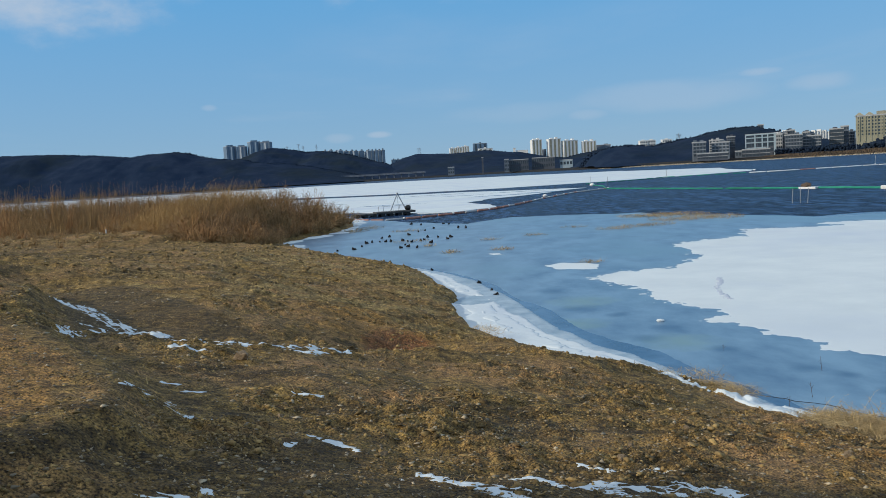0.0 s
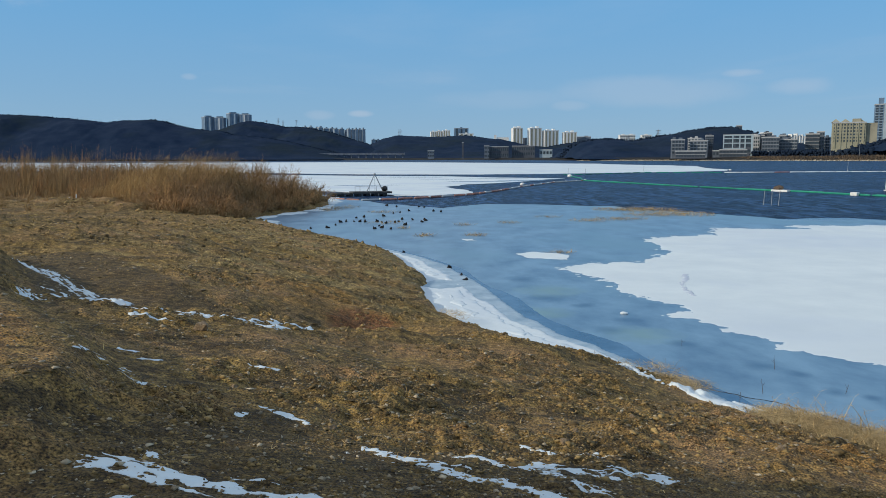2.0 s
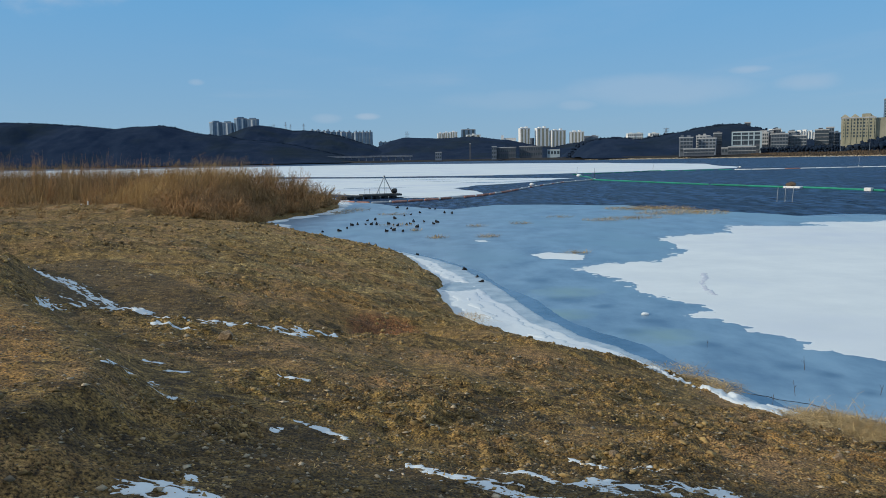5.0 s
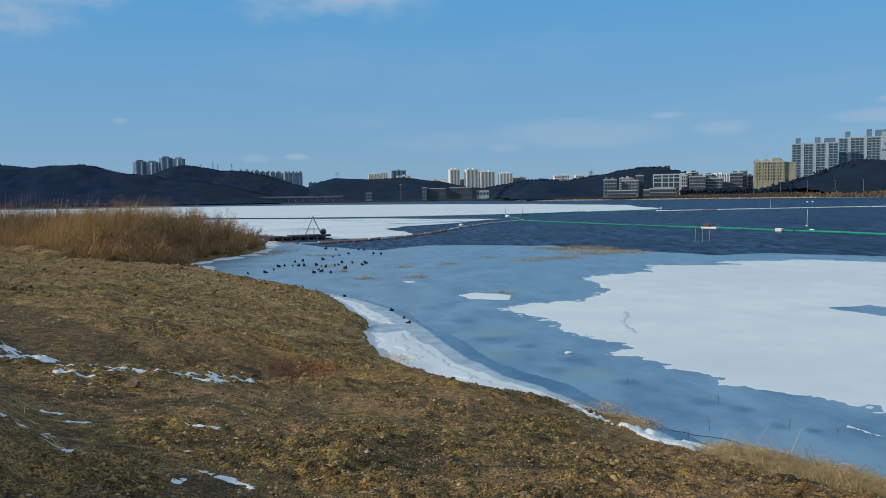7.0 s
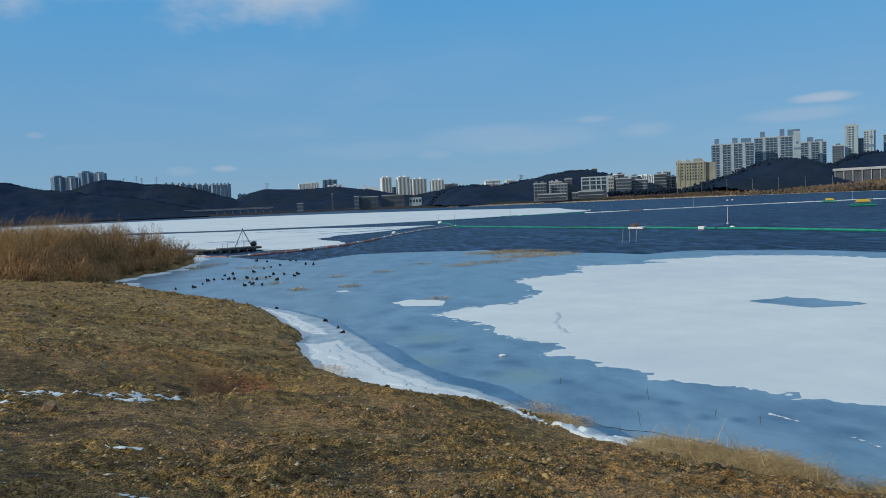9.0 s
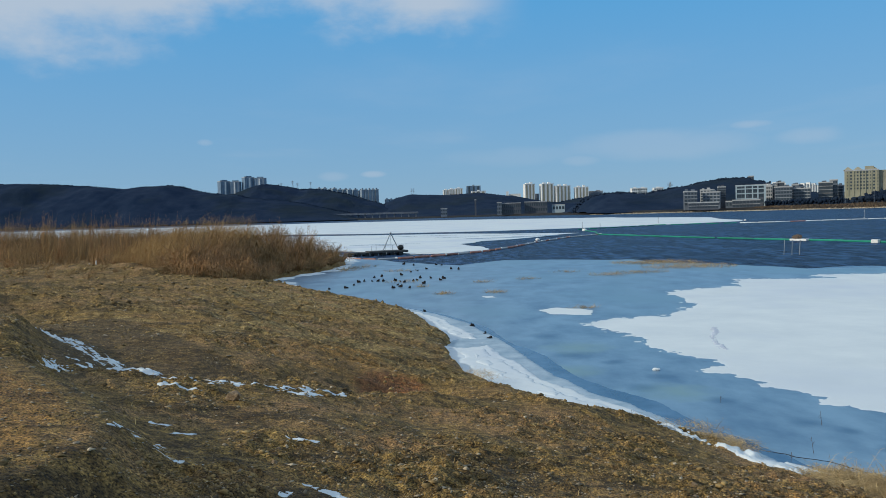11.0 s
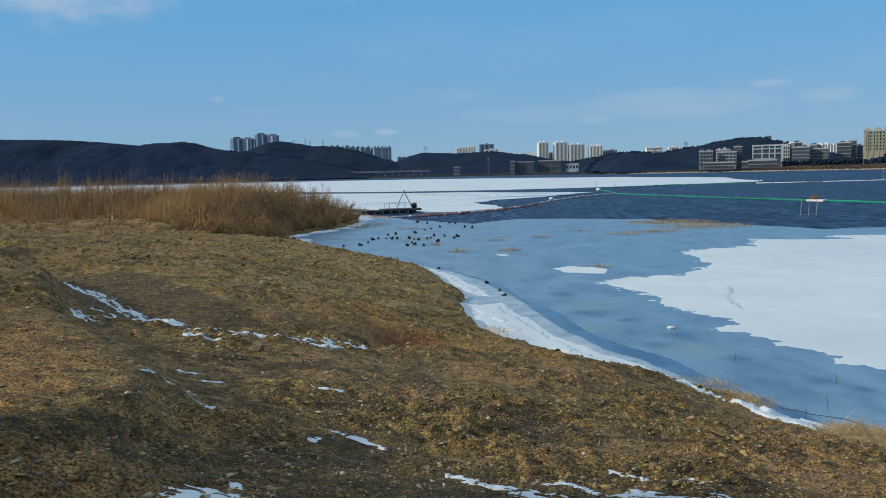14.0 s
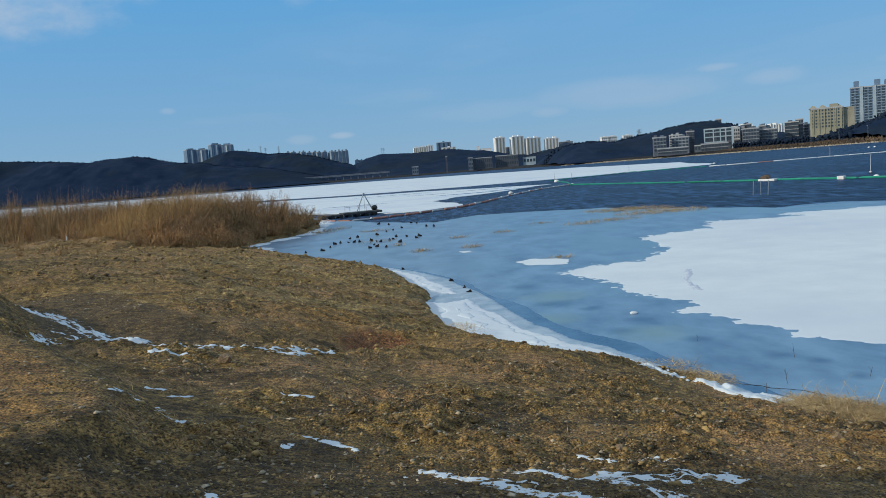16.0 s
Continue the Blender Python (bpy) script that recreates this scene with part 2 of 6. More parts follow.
# c3 puts broad, soft bluish shadows into the snow colour
M_SNOW = surf("snow", (0.64, 0.695, 0.715), (0.72, 0.77, 0.775), 0.5, rough=0.7, bump=0.2, bscale=7, c3=(0.585, 0.645, 0.71), scale3=0.07, spec=0.25)
M_ICE = surf("ice", (0.070, 0.138, 0.238), (0.200, 0.312, 0.425), 0.8, rough=0.32, bump=0.15, bscale=5, c3=(0.155, 0.265, 0.355), scale3=0.16, spec=0.4, stretch=(1.0, 0.6, 1), lo=0.28, hi=0.62)
M_EDGE = surf("thin_ice", (0.06, 0.11, 0.19), (0.12, 0.19, 0.29), 0.8, rough=0.25, bump=0.12, bscale=9)
M_MELT = surf("wet_ice", (0.045, 0.095, 0.175), (0.11, 0.19, 0.30), 0.9, rough=0.24, bump=0.06, bscale=6, spec=0.5)
M_SLUSH = surf("slush", (0.24, 0.34, 0.43), (0.44, 0.53, 0.60), 1.6, rough=0.5, bump=0.3, bscale=9)
M_TRODDEN = surf("trodden_snow", (0.46, 0.50, 0.58), (0.58, 0.62, 0.69), 3, rough=0.8, bump=0.3)
# ripple reflections are put into the colour as two tones; specular is nearly off
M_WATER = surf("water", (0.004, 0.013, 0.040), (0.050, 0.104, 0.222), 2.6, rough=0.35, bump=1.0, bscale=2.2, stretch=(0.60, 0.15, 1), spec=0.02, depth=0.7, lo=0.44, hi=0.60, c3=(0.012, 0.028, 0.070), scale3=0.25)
# the navy of hill and woods is distance haze put into the base colour
M_HILL_HAZE = surf("haze_blue_wooded_hill", (0.011, 0.022, 0.049), (0.023, 0.036, 0.066), 0.03, bump=0.4, bscale=0.12, c3=(0.018, 0.028, 0.040), scale3=0.008, depth=3.0, spec=0.02)
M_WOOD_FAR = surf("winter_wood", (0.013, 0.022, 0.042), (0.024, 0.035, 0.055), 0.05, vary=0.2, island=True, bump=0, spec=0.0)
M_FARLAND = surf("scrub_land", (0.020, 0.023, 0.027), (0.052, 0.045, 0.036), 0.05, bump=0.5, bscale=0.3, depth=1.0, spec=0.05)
M_BANK = surf("far_bank_grass", (0.070, 0.056, 0.042), (0.165, 0.110, 0.062), 0.05, vary=0.25, island=True, bump=0)
M_CONC = surf("grey_concrete", (0.34, 0.35, 0.36), (0.48, 0.48, 0.47), 0.12, bump=0.1)
M_WHITE = surf("white_render", (0.72, 0.71, 0.68), (0.82, 0.81, 0.78), 0.06, bump=0.05)
M_CREAM = surf("cream_render", (0.27, 0.26, 0.18), (0.37, 0.35, 0.25), 0.08, bump=0.05)
M_PALE = surf("pale_render", (0.31, 0.38, 0.425), (0.40, 0.47, 0.51), 0.08, bump=0.05)
M_TAN = surf("tan_render", (0.28, 0.26, 0.19), (0.37, 0.34, 0.25), 0.08, bump=0.05)
M_BLUEGREY = surf("blue_grey_render", (0.105, 0.165, 0.245), (0.165, 0.235, 0.325), 0.08, bump=0.05)
M_GREYBLD = surf("grey_render", (0.095, 0.115, 0.145), (0.17, 0.195, 0.235), 0.08, bump=0.05, vary=0.2)
# grey render for the far slabs, with pale blue distance haze in its colour
M_HAZY = surf("haze_tinted_render", (0.17, 0.22, 0.28), (0.26, 0.32, 0.39), 0.08, bump=0.05, vary=0.15)
M_BROWNBLD = surf("brown_brick", (0.060, 0.068, 0.086), (0.105, 0.113, 0.134), 0.1, bump=0.05)
M_GLASS = surf("window_glass", (0.030, 0.042, 0.055), (0.060, 0.075, 0.090), 0.2, rough=0.15, bump=0, spec=0.6)
M_BRIDGE = surf("dark_concrete", (0.13, 0.15, 0.19), (0.20, 0.22, 0.26), 0.2, bump=0.1)
M_STEEL = surf("galvanised_steel", (0.30, 0.32, 0.34), (0.44, 0.45, 0.46), 4, rough=0.45, metal=0.6, bump=0.1)
M_DARK = surf("black_plastic", (0.012, 0.013, 0.014), (0.035, 0.034, 0.032), 3, rough=0.5, bump=0.2)
M_DECK = surf("dark_deck", (0.045, 0.048, 0.050), (0.10, 0.10, 0.095), 2, rough=0.8, bump=0.3)
M_ORANGE = surf("faded_orange_fabric", (0.26, 0.11, 0.08), (0.42, 0.22, 0.16), 1.5, rough=0.65, vary=0.3, bump=0.2)
M_GREEN = surf("green_boom_fabric", (0.018, 0.17, 0.11), (0.035, 0.26, 0.17), 1.2, rough=0.55, vary=0.2, bump=0.2)
M_FLOAT = surf("white_foam_float", (0.66, 0.66, 0.63), (0.82, 0.82, 0.79), 5, rough=0.6, vary=0.1, bump=0.2)
M_YELLOW = surf("yellow_paint", (0.52, 0.34, 0.03), (0.68, 0.47, 0.06), 2, rough=0.5, bump=0.1)
M_STUB = surf("dark_frozen_plant", (0.008, 0.008, 0.009), (0.022, 0.020, 0.019), 12, rough=0.9, bump=0.5)
M_TWIG = surf("grey_brown_twig", (0.07, 0.05, 0.035), (0.14, 0.10, 0.07), 15, bump=0.2)


for _x, _y, _r in ((6.3, 13.75, 0.28), (6.75, 13.2, 0.20), (6.8, 12.2, 0.22), (7.2, 11.9, 0.14), (5.5, 15.4, 0.3), (4.4, 16.6, 0.4), (3.6, 20.5, 0.5), (5.0, 17.6, 0.3), (8.3, 10.8, 0.4), (4.4, 19.4, 0.3), (3.4, 23.6, 0.5)):
    stain(M_ICE, (_x, _y, 0), _r, (0.060, 0.125, 0.215))
for _x, _y, _r in ((3.9, 21.5, 0.9), (3.2, 18.5, 0.7), (4.9, 16.2, 0.7)):
    stain(M_ICE, (_x, _y, 0), _r, (0.20, 0.30, 0.30))


# ---- builders ----
def part(name, bm, material, parent=None, label=""):
    """Links a bmesh as one mesh object, under a thing or a part."""
    me = bpy.data.meshes.new(name)
    bm.to_mesh(me)
    bm.free()
    me.materials.append(material)
    ob = new(name, me)
    ob.parent = parent
    return tagged(ob, label)


def shared(name, me, parent, m):
    ob = new(name, me)
    ob.parent = parent
    ob.matrix_basis = m
    return ob


def raw(name, verts, faces, material, smooth=False, parent=None):
    me = bpy.data.meshes.new(name)
    me.from_pydata([tuple(v) for v in verts], [], [tuple(f) for f in faces])
    me.materials.append(material)
    if smooth:
        me.shade_smooth()
    ob = new(name, me)
    ob.parent = parent
    return ob


def grid_mesh(name, vs, rows, cols, material, smooth=True, keep=None, closed=False):
    """A sheet of rows x cols points; keep: which cells stay."""
    i, j = np.meshgrid(np.arange(rows - 1), np.arange(cols if closed else cols - 1), indexing="ij")
    k = (j + 1) % cols
    q = np.stack([i * cols + j, i * cols + k, (i + 1) * cols + k, (i + 1) * cols + j], -1).reshape(-1, 4)
    if keep is not None:
        q = q[keep.reshape(-1)]
        used = np.unique(q)
        back = np.zeros(len(vs), int)
        back[used] = np.arange(len(used))
        vs, q = vs[used], back[q]
    me = bpy.data.meshes.new(name)
    me.vertices.add(len(vs))
    me.vertices.foreach_set("co", vs.astype(np.float32).ravel())
    me.loops.add(q.size)
    me.loops.foreach_set("vertex_index", q.astype(np.int32).ravel())
    me.polygons.add(len(q))
    me.polygons.foreach_set("loop_start", (np.arange(len(q)) * 4).astype(np.int32))
    me.polygons.foreach_set("loop_total", np.full(len(q), 4, np.int32))
    me.update(calc_edges=True)
    me.validate()
    me.materials.append(material)
    if smooth:
        me.shade_smooth()
    return new(name, me)


def box(bm, x0, x1, y0, y1, z0, z1, bevel=0.0):
    m = Matrix.LocRotScale(((x0 + x1) / 2, (y0 + y1) / 2, (z0 + z1) / 2), None, (x1 - x0, y1 - y0, z1 - z0))
    r = bmesh.ops.create_cube(bm, size=1, matrix=m)
    if bevel:
        es = list({e for v in r["verts"] for e in v.link_edges})
        bmesh.ops.bevel(bm, geom=es, offset=bevel, segments=2, affect="EDGES", profile=0.5)
    return bm


def boxed(*a, **k):
    return box(bmesh.new(), *a, **k)


def rod(bm, a, b, r, r2=None, seg=8):
    a, b = Vector(a), Vector(b)
    d = b - a
    m = Matrix.Translation((a + b) / 2) @ d.to_track_quat("Z", "Y").to_matrix().to_4x4()
    bmesh.ops.create_cone(bm, cap_ends=True, segments=seg, radius1=r, radius2=r if r2 is None else r2, depth=d.length, matrix=m)
    return bm


def ball(bm, c, r, squash=(1, 1, 1), sub=2, rough=0.0, seed=0):
    got = bmesh.ops.create_icosphere(bm, subdivisions=sub, radius=1)["verts"]
    for v in got:
        n = noise.noise(v.co * 1.7 + Vector((seed * 3.1, seed * 1.7, seed)))
        p = v.co * (1 + rough * n)
        v.co = Vector((p.x * squash[0] * r, p.y * squash[1] * r, p.z * squash[2] * r)) + Vector(c)
    return bm


# ---- the lie of the land ----
def vnoise(x, y, seed=0):
    """Value noise, 0 to 1, on arrays."""
    xi, yi = np.floor(x).astype(np.int64), np.floor(y).astype(np.int64)
    fx, fy = x - xi, y - yi
    fx, fy = fx * fx * (3 - 2 * fx), fy * fy * (3 - 2 * fy)

    def h(a, b):
        n = (a * 374761393 + b * 668265263 + seed * 1274126177) & 0xFFFFFFFF
        n = ((n ^ (n >> 13)) * 1274126177) & 0xFFFFFFFF
        return ((n ^ (n >> 16)) & 0xFFFFFF) / float(0xFFFFFF)

    return (h(xi, yi) * (1 - fx) + h(xi + 1, yi) * fx) * (1 - fy) + (h(xi, yi + 1) * (1 - fx) + h(xi + 1, yi + 1) * fx) * fy


def fbm(x, y, seed=0, octaves=4):
    s, a, t = 0.0, 0.5, 0.0
    for o in range(octaves):
        s = s + a * vnoise(x * 2**o + 17.3 * o, y * 2**o - 9.1 * o, seed + o)
        t, a = t + a, a / 2
    return s / t - 0.5


def step(v):
    v = np.clip(v, 0, 1)
    return v * v * (3 - 2 * v)


def to_line(x, y, pts, closed=False):
    """Distance to a line of points; for a closed one, positive inside."""
    best = np.full(np.shape(x), 1e9)
    inside = np.zeros(np.shape(x), bool)
    n = len(pts)
    for i in range(n if closed else n - 1):
        (ax, ay), (bx, by) = pts[i], pts[(i + 1) % n]
        dx, dy = bx - ax, by - ay
        u = np.clip(((x - ax) * dx + (y - ay) * dy) / (dx * dx + dy * dy + 1e-12), 0, 1)
        best = np.minimum(best, np.hypot(x - ax - u * dx, y - ay - u * dy))
        if closed and ay != by:
            inside ^= ((ay > y) != (by > y)) & (x < (bx - ax) * (y - ay) / (by - ay) + ax)
    return np.where(inside, best, -best) if closed else best


NEAR_LAND = [(120, -160), (40, -30), (15, 1), (8.6, 6), (5.9, 9.4), (5.1, 10.7), (4.5, 11.7), (4.4, 12.5), (3.9, 13.3), (3.1, 14.3),
             (2.1, 15.4), (1.3, 16.6), (0.8, 18.4), (0.25, 20.8), (0.5, 23.4), (-0.1, 26.3), (-0.8, 29.3), (-2.1, 32.6),
             (-4.1, 35.4), (-6.3, 39.2), (-10.2, 47.5), (-9.3, 50.6), (-7.6, 54.5), (-6.9, 61), (-8.3, 72), (-14, 84), (-35, 95),
             (-90, 110), (-300, 150), (-900, 260), (-900, -160)]
FAR_SHORE = [(-3900, 700), (-1500, 1000), (-600, 1090), (-155, 1125), (0, 1165), (98, 1190), (150, 900), (177, 752), (264, 692), (326, 629),
             (365, 566), (395, 473), (440, 420), (640, 300), (1200, 100), (3900, -400), (3900, 4400), (-3900, 4400)]
GULLY = [(-8.0, 15.2), (-6.4, 13.4), (-5.0, 11.8), (-3.4, 10.8), (-2.2, 11.6), (-1.0, 13.0)]
CREST = [(-9, 9.6), (-4.6, 9.15), (-3.86, 8.85), (-3.0, 9.0), (-2.0, 9.1), (-0.97, 9.9), (0, 10.05), (1.04, 10.1), (2.4, 10.6)]
TRENCH = [(-7.6, 15.0), (-6.3, 16.2), (-4.9, 14.7), (-3.5, 12.7), (-2.5, 11.9), (-1.9, 11.2), (-1.3, 9.9), (-2.0, 9.2), (-3.0, 9.1), (-3.9, 8.9), (-4.7, 10.3), (-6.7, 13.6)]
RISE = [(-7.0, 13.6), (-6.2, 12.2), (-4.8, 9.4), (-4.05, 8.1), (-3.0, 6.85), (-2.45, 6.4), (-2.1, 5.7), (-1.85, 4.8), (-1.9, 4.2), (-2.3, 3.2), (-4, 2.2), (-18, 2), (-18, 14)]
PIT = (-0.75, 13.6)


def shore_distance(x, y):
    return to_line(x, y, NEAR_LAND, True) + 0.5 * fbm(x / 1.3, y / 1.3, 5, 3) * step(1.2 - np.hypot(x, y) / 200)


def clumpy(x, y):
    """How broken up the earth is, 0 (trodden, smooth) to 1 (heaps of clods)."""
    c = step((2.2 * fbm(x / 1.1, y / 0.8, 201, 3) + 0.55) / 0.7)
    c = c * (0.35 + 0.65 * step((y - 4.6 - 0.6 * fbm(x / 1.5, y / 1.5, 205, 2)) / 1.0)) * (1 - 0.35 * step((y - 13) / 6))
    c = c * (1 - 0.75 * step((to_line(x, y, RISE, True) - 0.05) / 0.5)) * (1 - 0.92 * step((to_line(x, y, TRENCH, True) + 0.1) / 0.5))
    return c * (1 - 0.6 * step((-9 - x) / 5))


def height(x, y, fine=True):
    """Metres above the lake of the ground at x, y (arrays)."""
    d = shore_distance(x, y)
    f = step((y - 11) / 24)
    top, slope = 3.2 - 2.1 * f, 0.30 - 0.09 * f
    z = np.where(d > 0, top * np.tanh(slope * d / top) + 0.15 * step(d / 0.16), np.maximum(-2, 0.4 * d))
    on = step(d / 2.5)
    z = z - on * 0.30 * np.exp(-(to_line(x, y, GULLY) / 1.2) ** 2)
    z = z - on * 0.30 * np.exp(-(((x + 0.1) / 1.1) ** 2 + ((y - 12.3) / 0.9) ** 2))
    # the foreground breaks off along a crest, and a trench lies behind it
    past = y - np.interp(x, [p[0] for p in CREST], [p[1] for p in CREST]) - 0.35 * fbm(x / 0.6, y / 2.0, 211, 3)
    z = z - on * 0.17 * step((past + 0.05) / 0.30) * np.exp(-(np.maximum(past, 0) / 1.5) ** 2) * step((1.9 - x) / 1.2)
    z = z - on * 0.16 * np.exp(-(((x - PIT[0]) / 0.75) ** 2 + ((y - PIT[1] + 0.15) / 0.75) ** 2))
    m = to_line(x, y, RISE, True) + 0.22 * fbm(x / 0.5, y / 0.5, 213, 3)
    z = z + 0.24 * np.where(m > 0, np.exp(-(np.maximum(m - 0.3, 0) / 1.6) ** 2), np.exp(-(m / 0.30) ** 2))
    z = z + 0.30 * np.exp(-(((x + 14.6) / 1.5) ** 2 + ((y - 39.6) / 1.0) ** 2)) * (1 + 1.4 * fbm(x / 0.7, y / 0.7, 173, 3))
    z = z + 0.22 * np.exp(-(((x + 18.5) / 4.5) ** 2 + ((y - 45.2) / 1.5) ** 2)) * (1 + 1.6 * fbm(x / 1.2, y / 1.2, 171, 3))
    # added out of view: a levee behind, then two mounds that cast shade
    z = z + 3.0 * step((-1.4 - y + 0.8 * fbm(x / 5, y / 5, 61, 2)) / 7.0) * step((70 - np.abs(x)) / 30)
    z = z + 5.6 * step((-5.2 - x + 0.10 * np.minimum(y, 0)) / 6.5) * step((1.7 - y + 1.6 * fbm(x / 1.8, y / 1.2, 63, 2)) / 1.3) * step((x + 40) / 12)
    z = z + 5.0 * np.exp(-(((x + 23.5) / 4.0) ** 2 + ((y - 18.5) / 5.5) ** 2) ** 1.5)
    z = z + 5.1 * step((to_line(x, y, FAR_SHORE, True) + 4) / 34)
    near = step((160 - np.hypot(x, y)) / 90)
    z = z + on * near * (0.22 * fbm(x / 3.1, y / 3.1, 11, 2) + 0.13 * fbm(x / 0.9, y / 0.9, 21, 2) + 0.10 * fbm(x / 2.6, y / 0.55, 23, 2) * step((y - 10) / 6))
    if fine:
        c = clumpy(x, y)
        lump = np.abs(fbm(x / 0.30, y / 0.30, 31, 3))
        heap = np.maximum(fbm(x / 0.17, y / 0.17, 41, 2) + 0.05, 0)
        z = z + step(d / 0.5) * near * (0.012 + 0.05 * fbm(x / 0.30, y / 0.22, 51, 3) * (0.3 + 0.7 * c)
                                        + c * (0.16 * np.maximum(lump - 0.10, 0) + 0.16 * heap * (0.5 + 1.2 * np.maximum(fbm(x / 0.6, y / 0.6, 43, 2) + 0.2, 0)) + 0.06 * fbm(x / 0.075, y / 0.055, 59, 2))
                                        + 0.018 * fbm(x / 0.06, y / 0.05, 69, 2)
                                        + step((y - 11) / 5) * (1 - step((to_line(x, y, TRENCH, True) + 0.4) / 0.5)) * (0.12 * np.maximum(fbm(x / 0.36, y / 0.30, 73, 3), -0.06) + 0.16 * fbm(x / 1.1, y / 0.28, 75, 3)))
    return z


def ground_z(x, y):
    return float(height(np.array([float(x)]), np.array([float(y)]))[0])
# ---- end of land ----


def build_ground():
    front = np.arange(-37, 47.01, 0.16)
    back = np.linspace(47, 323, 92)[1:-1]
    az = np.radians(np.concatenate([front, back]))
    r = np.concatenate([np.linspace(0.001, 2.4, 16)[:-1], 2.4 * np.exp(np.arange(0, math.log(52 / 2.4), 0.0046)), 52 * np.exp(np.arange(0.0, math.log(4300 / 52), 0.022))])
    rr, aa = np.meshgrid(r, az, indexing="ij")
    x, y = rr * np.sin(aa), 1.0 + rr * np.cos(aa)
    z = height(x, y)
    ob = grid_mesh("ground", np.stack([x, y, z], -1).reshape(-1, 3), len(r), len(az), M_SOIL, closed=True)
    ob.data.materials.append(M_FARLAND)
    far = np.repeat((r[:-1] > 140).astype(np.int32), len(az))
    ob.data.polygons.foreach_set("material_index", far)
    # which earth lies where, with some shade and sunlight painted in
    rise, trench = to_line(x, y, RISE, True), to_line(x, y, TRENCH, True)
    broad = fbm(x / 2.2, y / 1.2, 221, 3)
    # trench term: the mound's shadow put into the colour; other terms: damp earth
    damp_and_shade = np.maximum.reduce([step((trench + 0.15) / 0.5) * 0.95, 0.62 * step((6.1 - y + 0.8 * fbm(x / 0.9, y / 0.9, 229, 3)) / 1.0) * step((x + 1.75) / 0.6) * (1 - 0.5 * step((x - 1.4) / 1.2)),
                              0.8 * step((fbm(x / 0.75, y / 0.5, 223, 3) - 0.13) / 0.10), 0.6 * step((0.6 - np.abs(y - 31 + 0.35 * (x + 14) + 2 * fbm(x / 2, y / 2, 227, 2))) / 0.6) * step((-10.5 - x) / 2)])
    damp_and_shade = np.maximum(damp_and_shade, step((-8 - x) / 5) * step((y - 17) / 6) * np.clip(0.30 + 1.5 * fbm(x / 2.4, y / 0.9, 231, 3), 0, 0.7))
    damp_and_shade = damp_and_shade * (1 - step((rise - 0.05) / 0.25) * step((y - 3.6) / 1.0))
    # last term, near (4, 7): sunlit brightness put into the colour; the others are clay
    clay_and_sun = np.maximum.reduce([0.95 * step((rise + 0.0) / 0.35) * step((y - 3.9) / 0.8), 0.75 * np.exp(-(((x + 1.4) / 1.6) ** 2 + ((y - 14.6) / 2.0) ** 2)),
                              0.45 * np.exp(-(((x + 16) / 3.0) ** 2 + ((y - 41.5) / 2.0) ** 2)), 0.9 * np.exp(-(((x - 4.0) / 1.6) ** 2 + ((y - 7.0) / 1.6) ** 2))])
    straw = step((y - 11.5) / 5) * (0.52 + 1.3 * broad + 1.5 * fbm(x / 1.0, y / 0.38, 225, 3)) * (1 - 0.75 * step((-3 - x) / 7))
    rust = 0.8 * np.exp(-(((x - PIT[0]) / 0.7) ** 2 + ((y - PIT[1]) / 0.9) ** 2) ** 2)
    for name, v in (("straw_soil", straw), ("clay_and_sun", clay_and_sun), ("damp_and_shade", damp_and_shade), ("rust", rust)):
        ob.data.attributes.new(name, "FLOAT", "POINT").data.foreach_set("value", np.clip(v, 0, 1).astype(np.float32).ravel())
    tagged(ob, "brown lumpy earth bank, lake bed and far shore, with unseen shading mounds", "ground", kind="structure")


build_ground()


# ---- water, ice and snow sheets ----
from mathutils import geometry

def ragged(pts, amp, levels, seed):
    """A line of points broken up by moving midpoints, ever finer."""
    rnd = random.Random(seed)
    for _ in range(levels):
        out = []
        for (ax, ay), (bx, by) in zip(pts[:-1], pts[1:]):
            length = math.hypot(bx - ax, by - ay)
            k = rnd.uniform(-amp, amp) * length
            out += [(ax, ay), ((ax + bx) / 2 - (by - ay) / length * k, (ay + by) / 2 + (bx - ax) / length * k)]
        pts = out + [pts[-1]]
    return pts


def crinkle(pts, amp, scale, gap, seed):
    """A line of points walked in short steps and pushed about by noise, with fingers and bays."""
    out = []
    for (ax, ay), (bx, by) in zip(pts[:-1], pts[1:]):
        n = max(1, int(math.hypot(bx - ax, by - ay) / gap))
        out += [(ax + (bx - ax) * i / n, ay + (by - ay) * i / n) for i in range(n)]
    p = np.array(out + [pts[-1]])
    dx = fbm(p[:, 0] / scale, p[:, 1] / scale, seed, 4) * 2 * amp
    dy = fbm(p[:, 0] / scale + 31, p[:, 1] / scale - 7, seed + 9, 4) * 2 * amp
    ease = np.minimum(1, np.minimum(np.arange(len(p)), np.arange(len(p))[::-1]) / 6)
    return [(float(a), float(b)) for a, b in zip(p[:, 0] + dx * ease, p[:, 1] + dy * ease)]


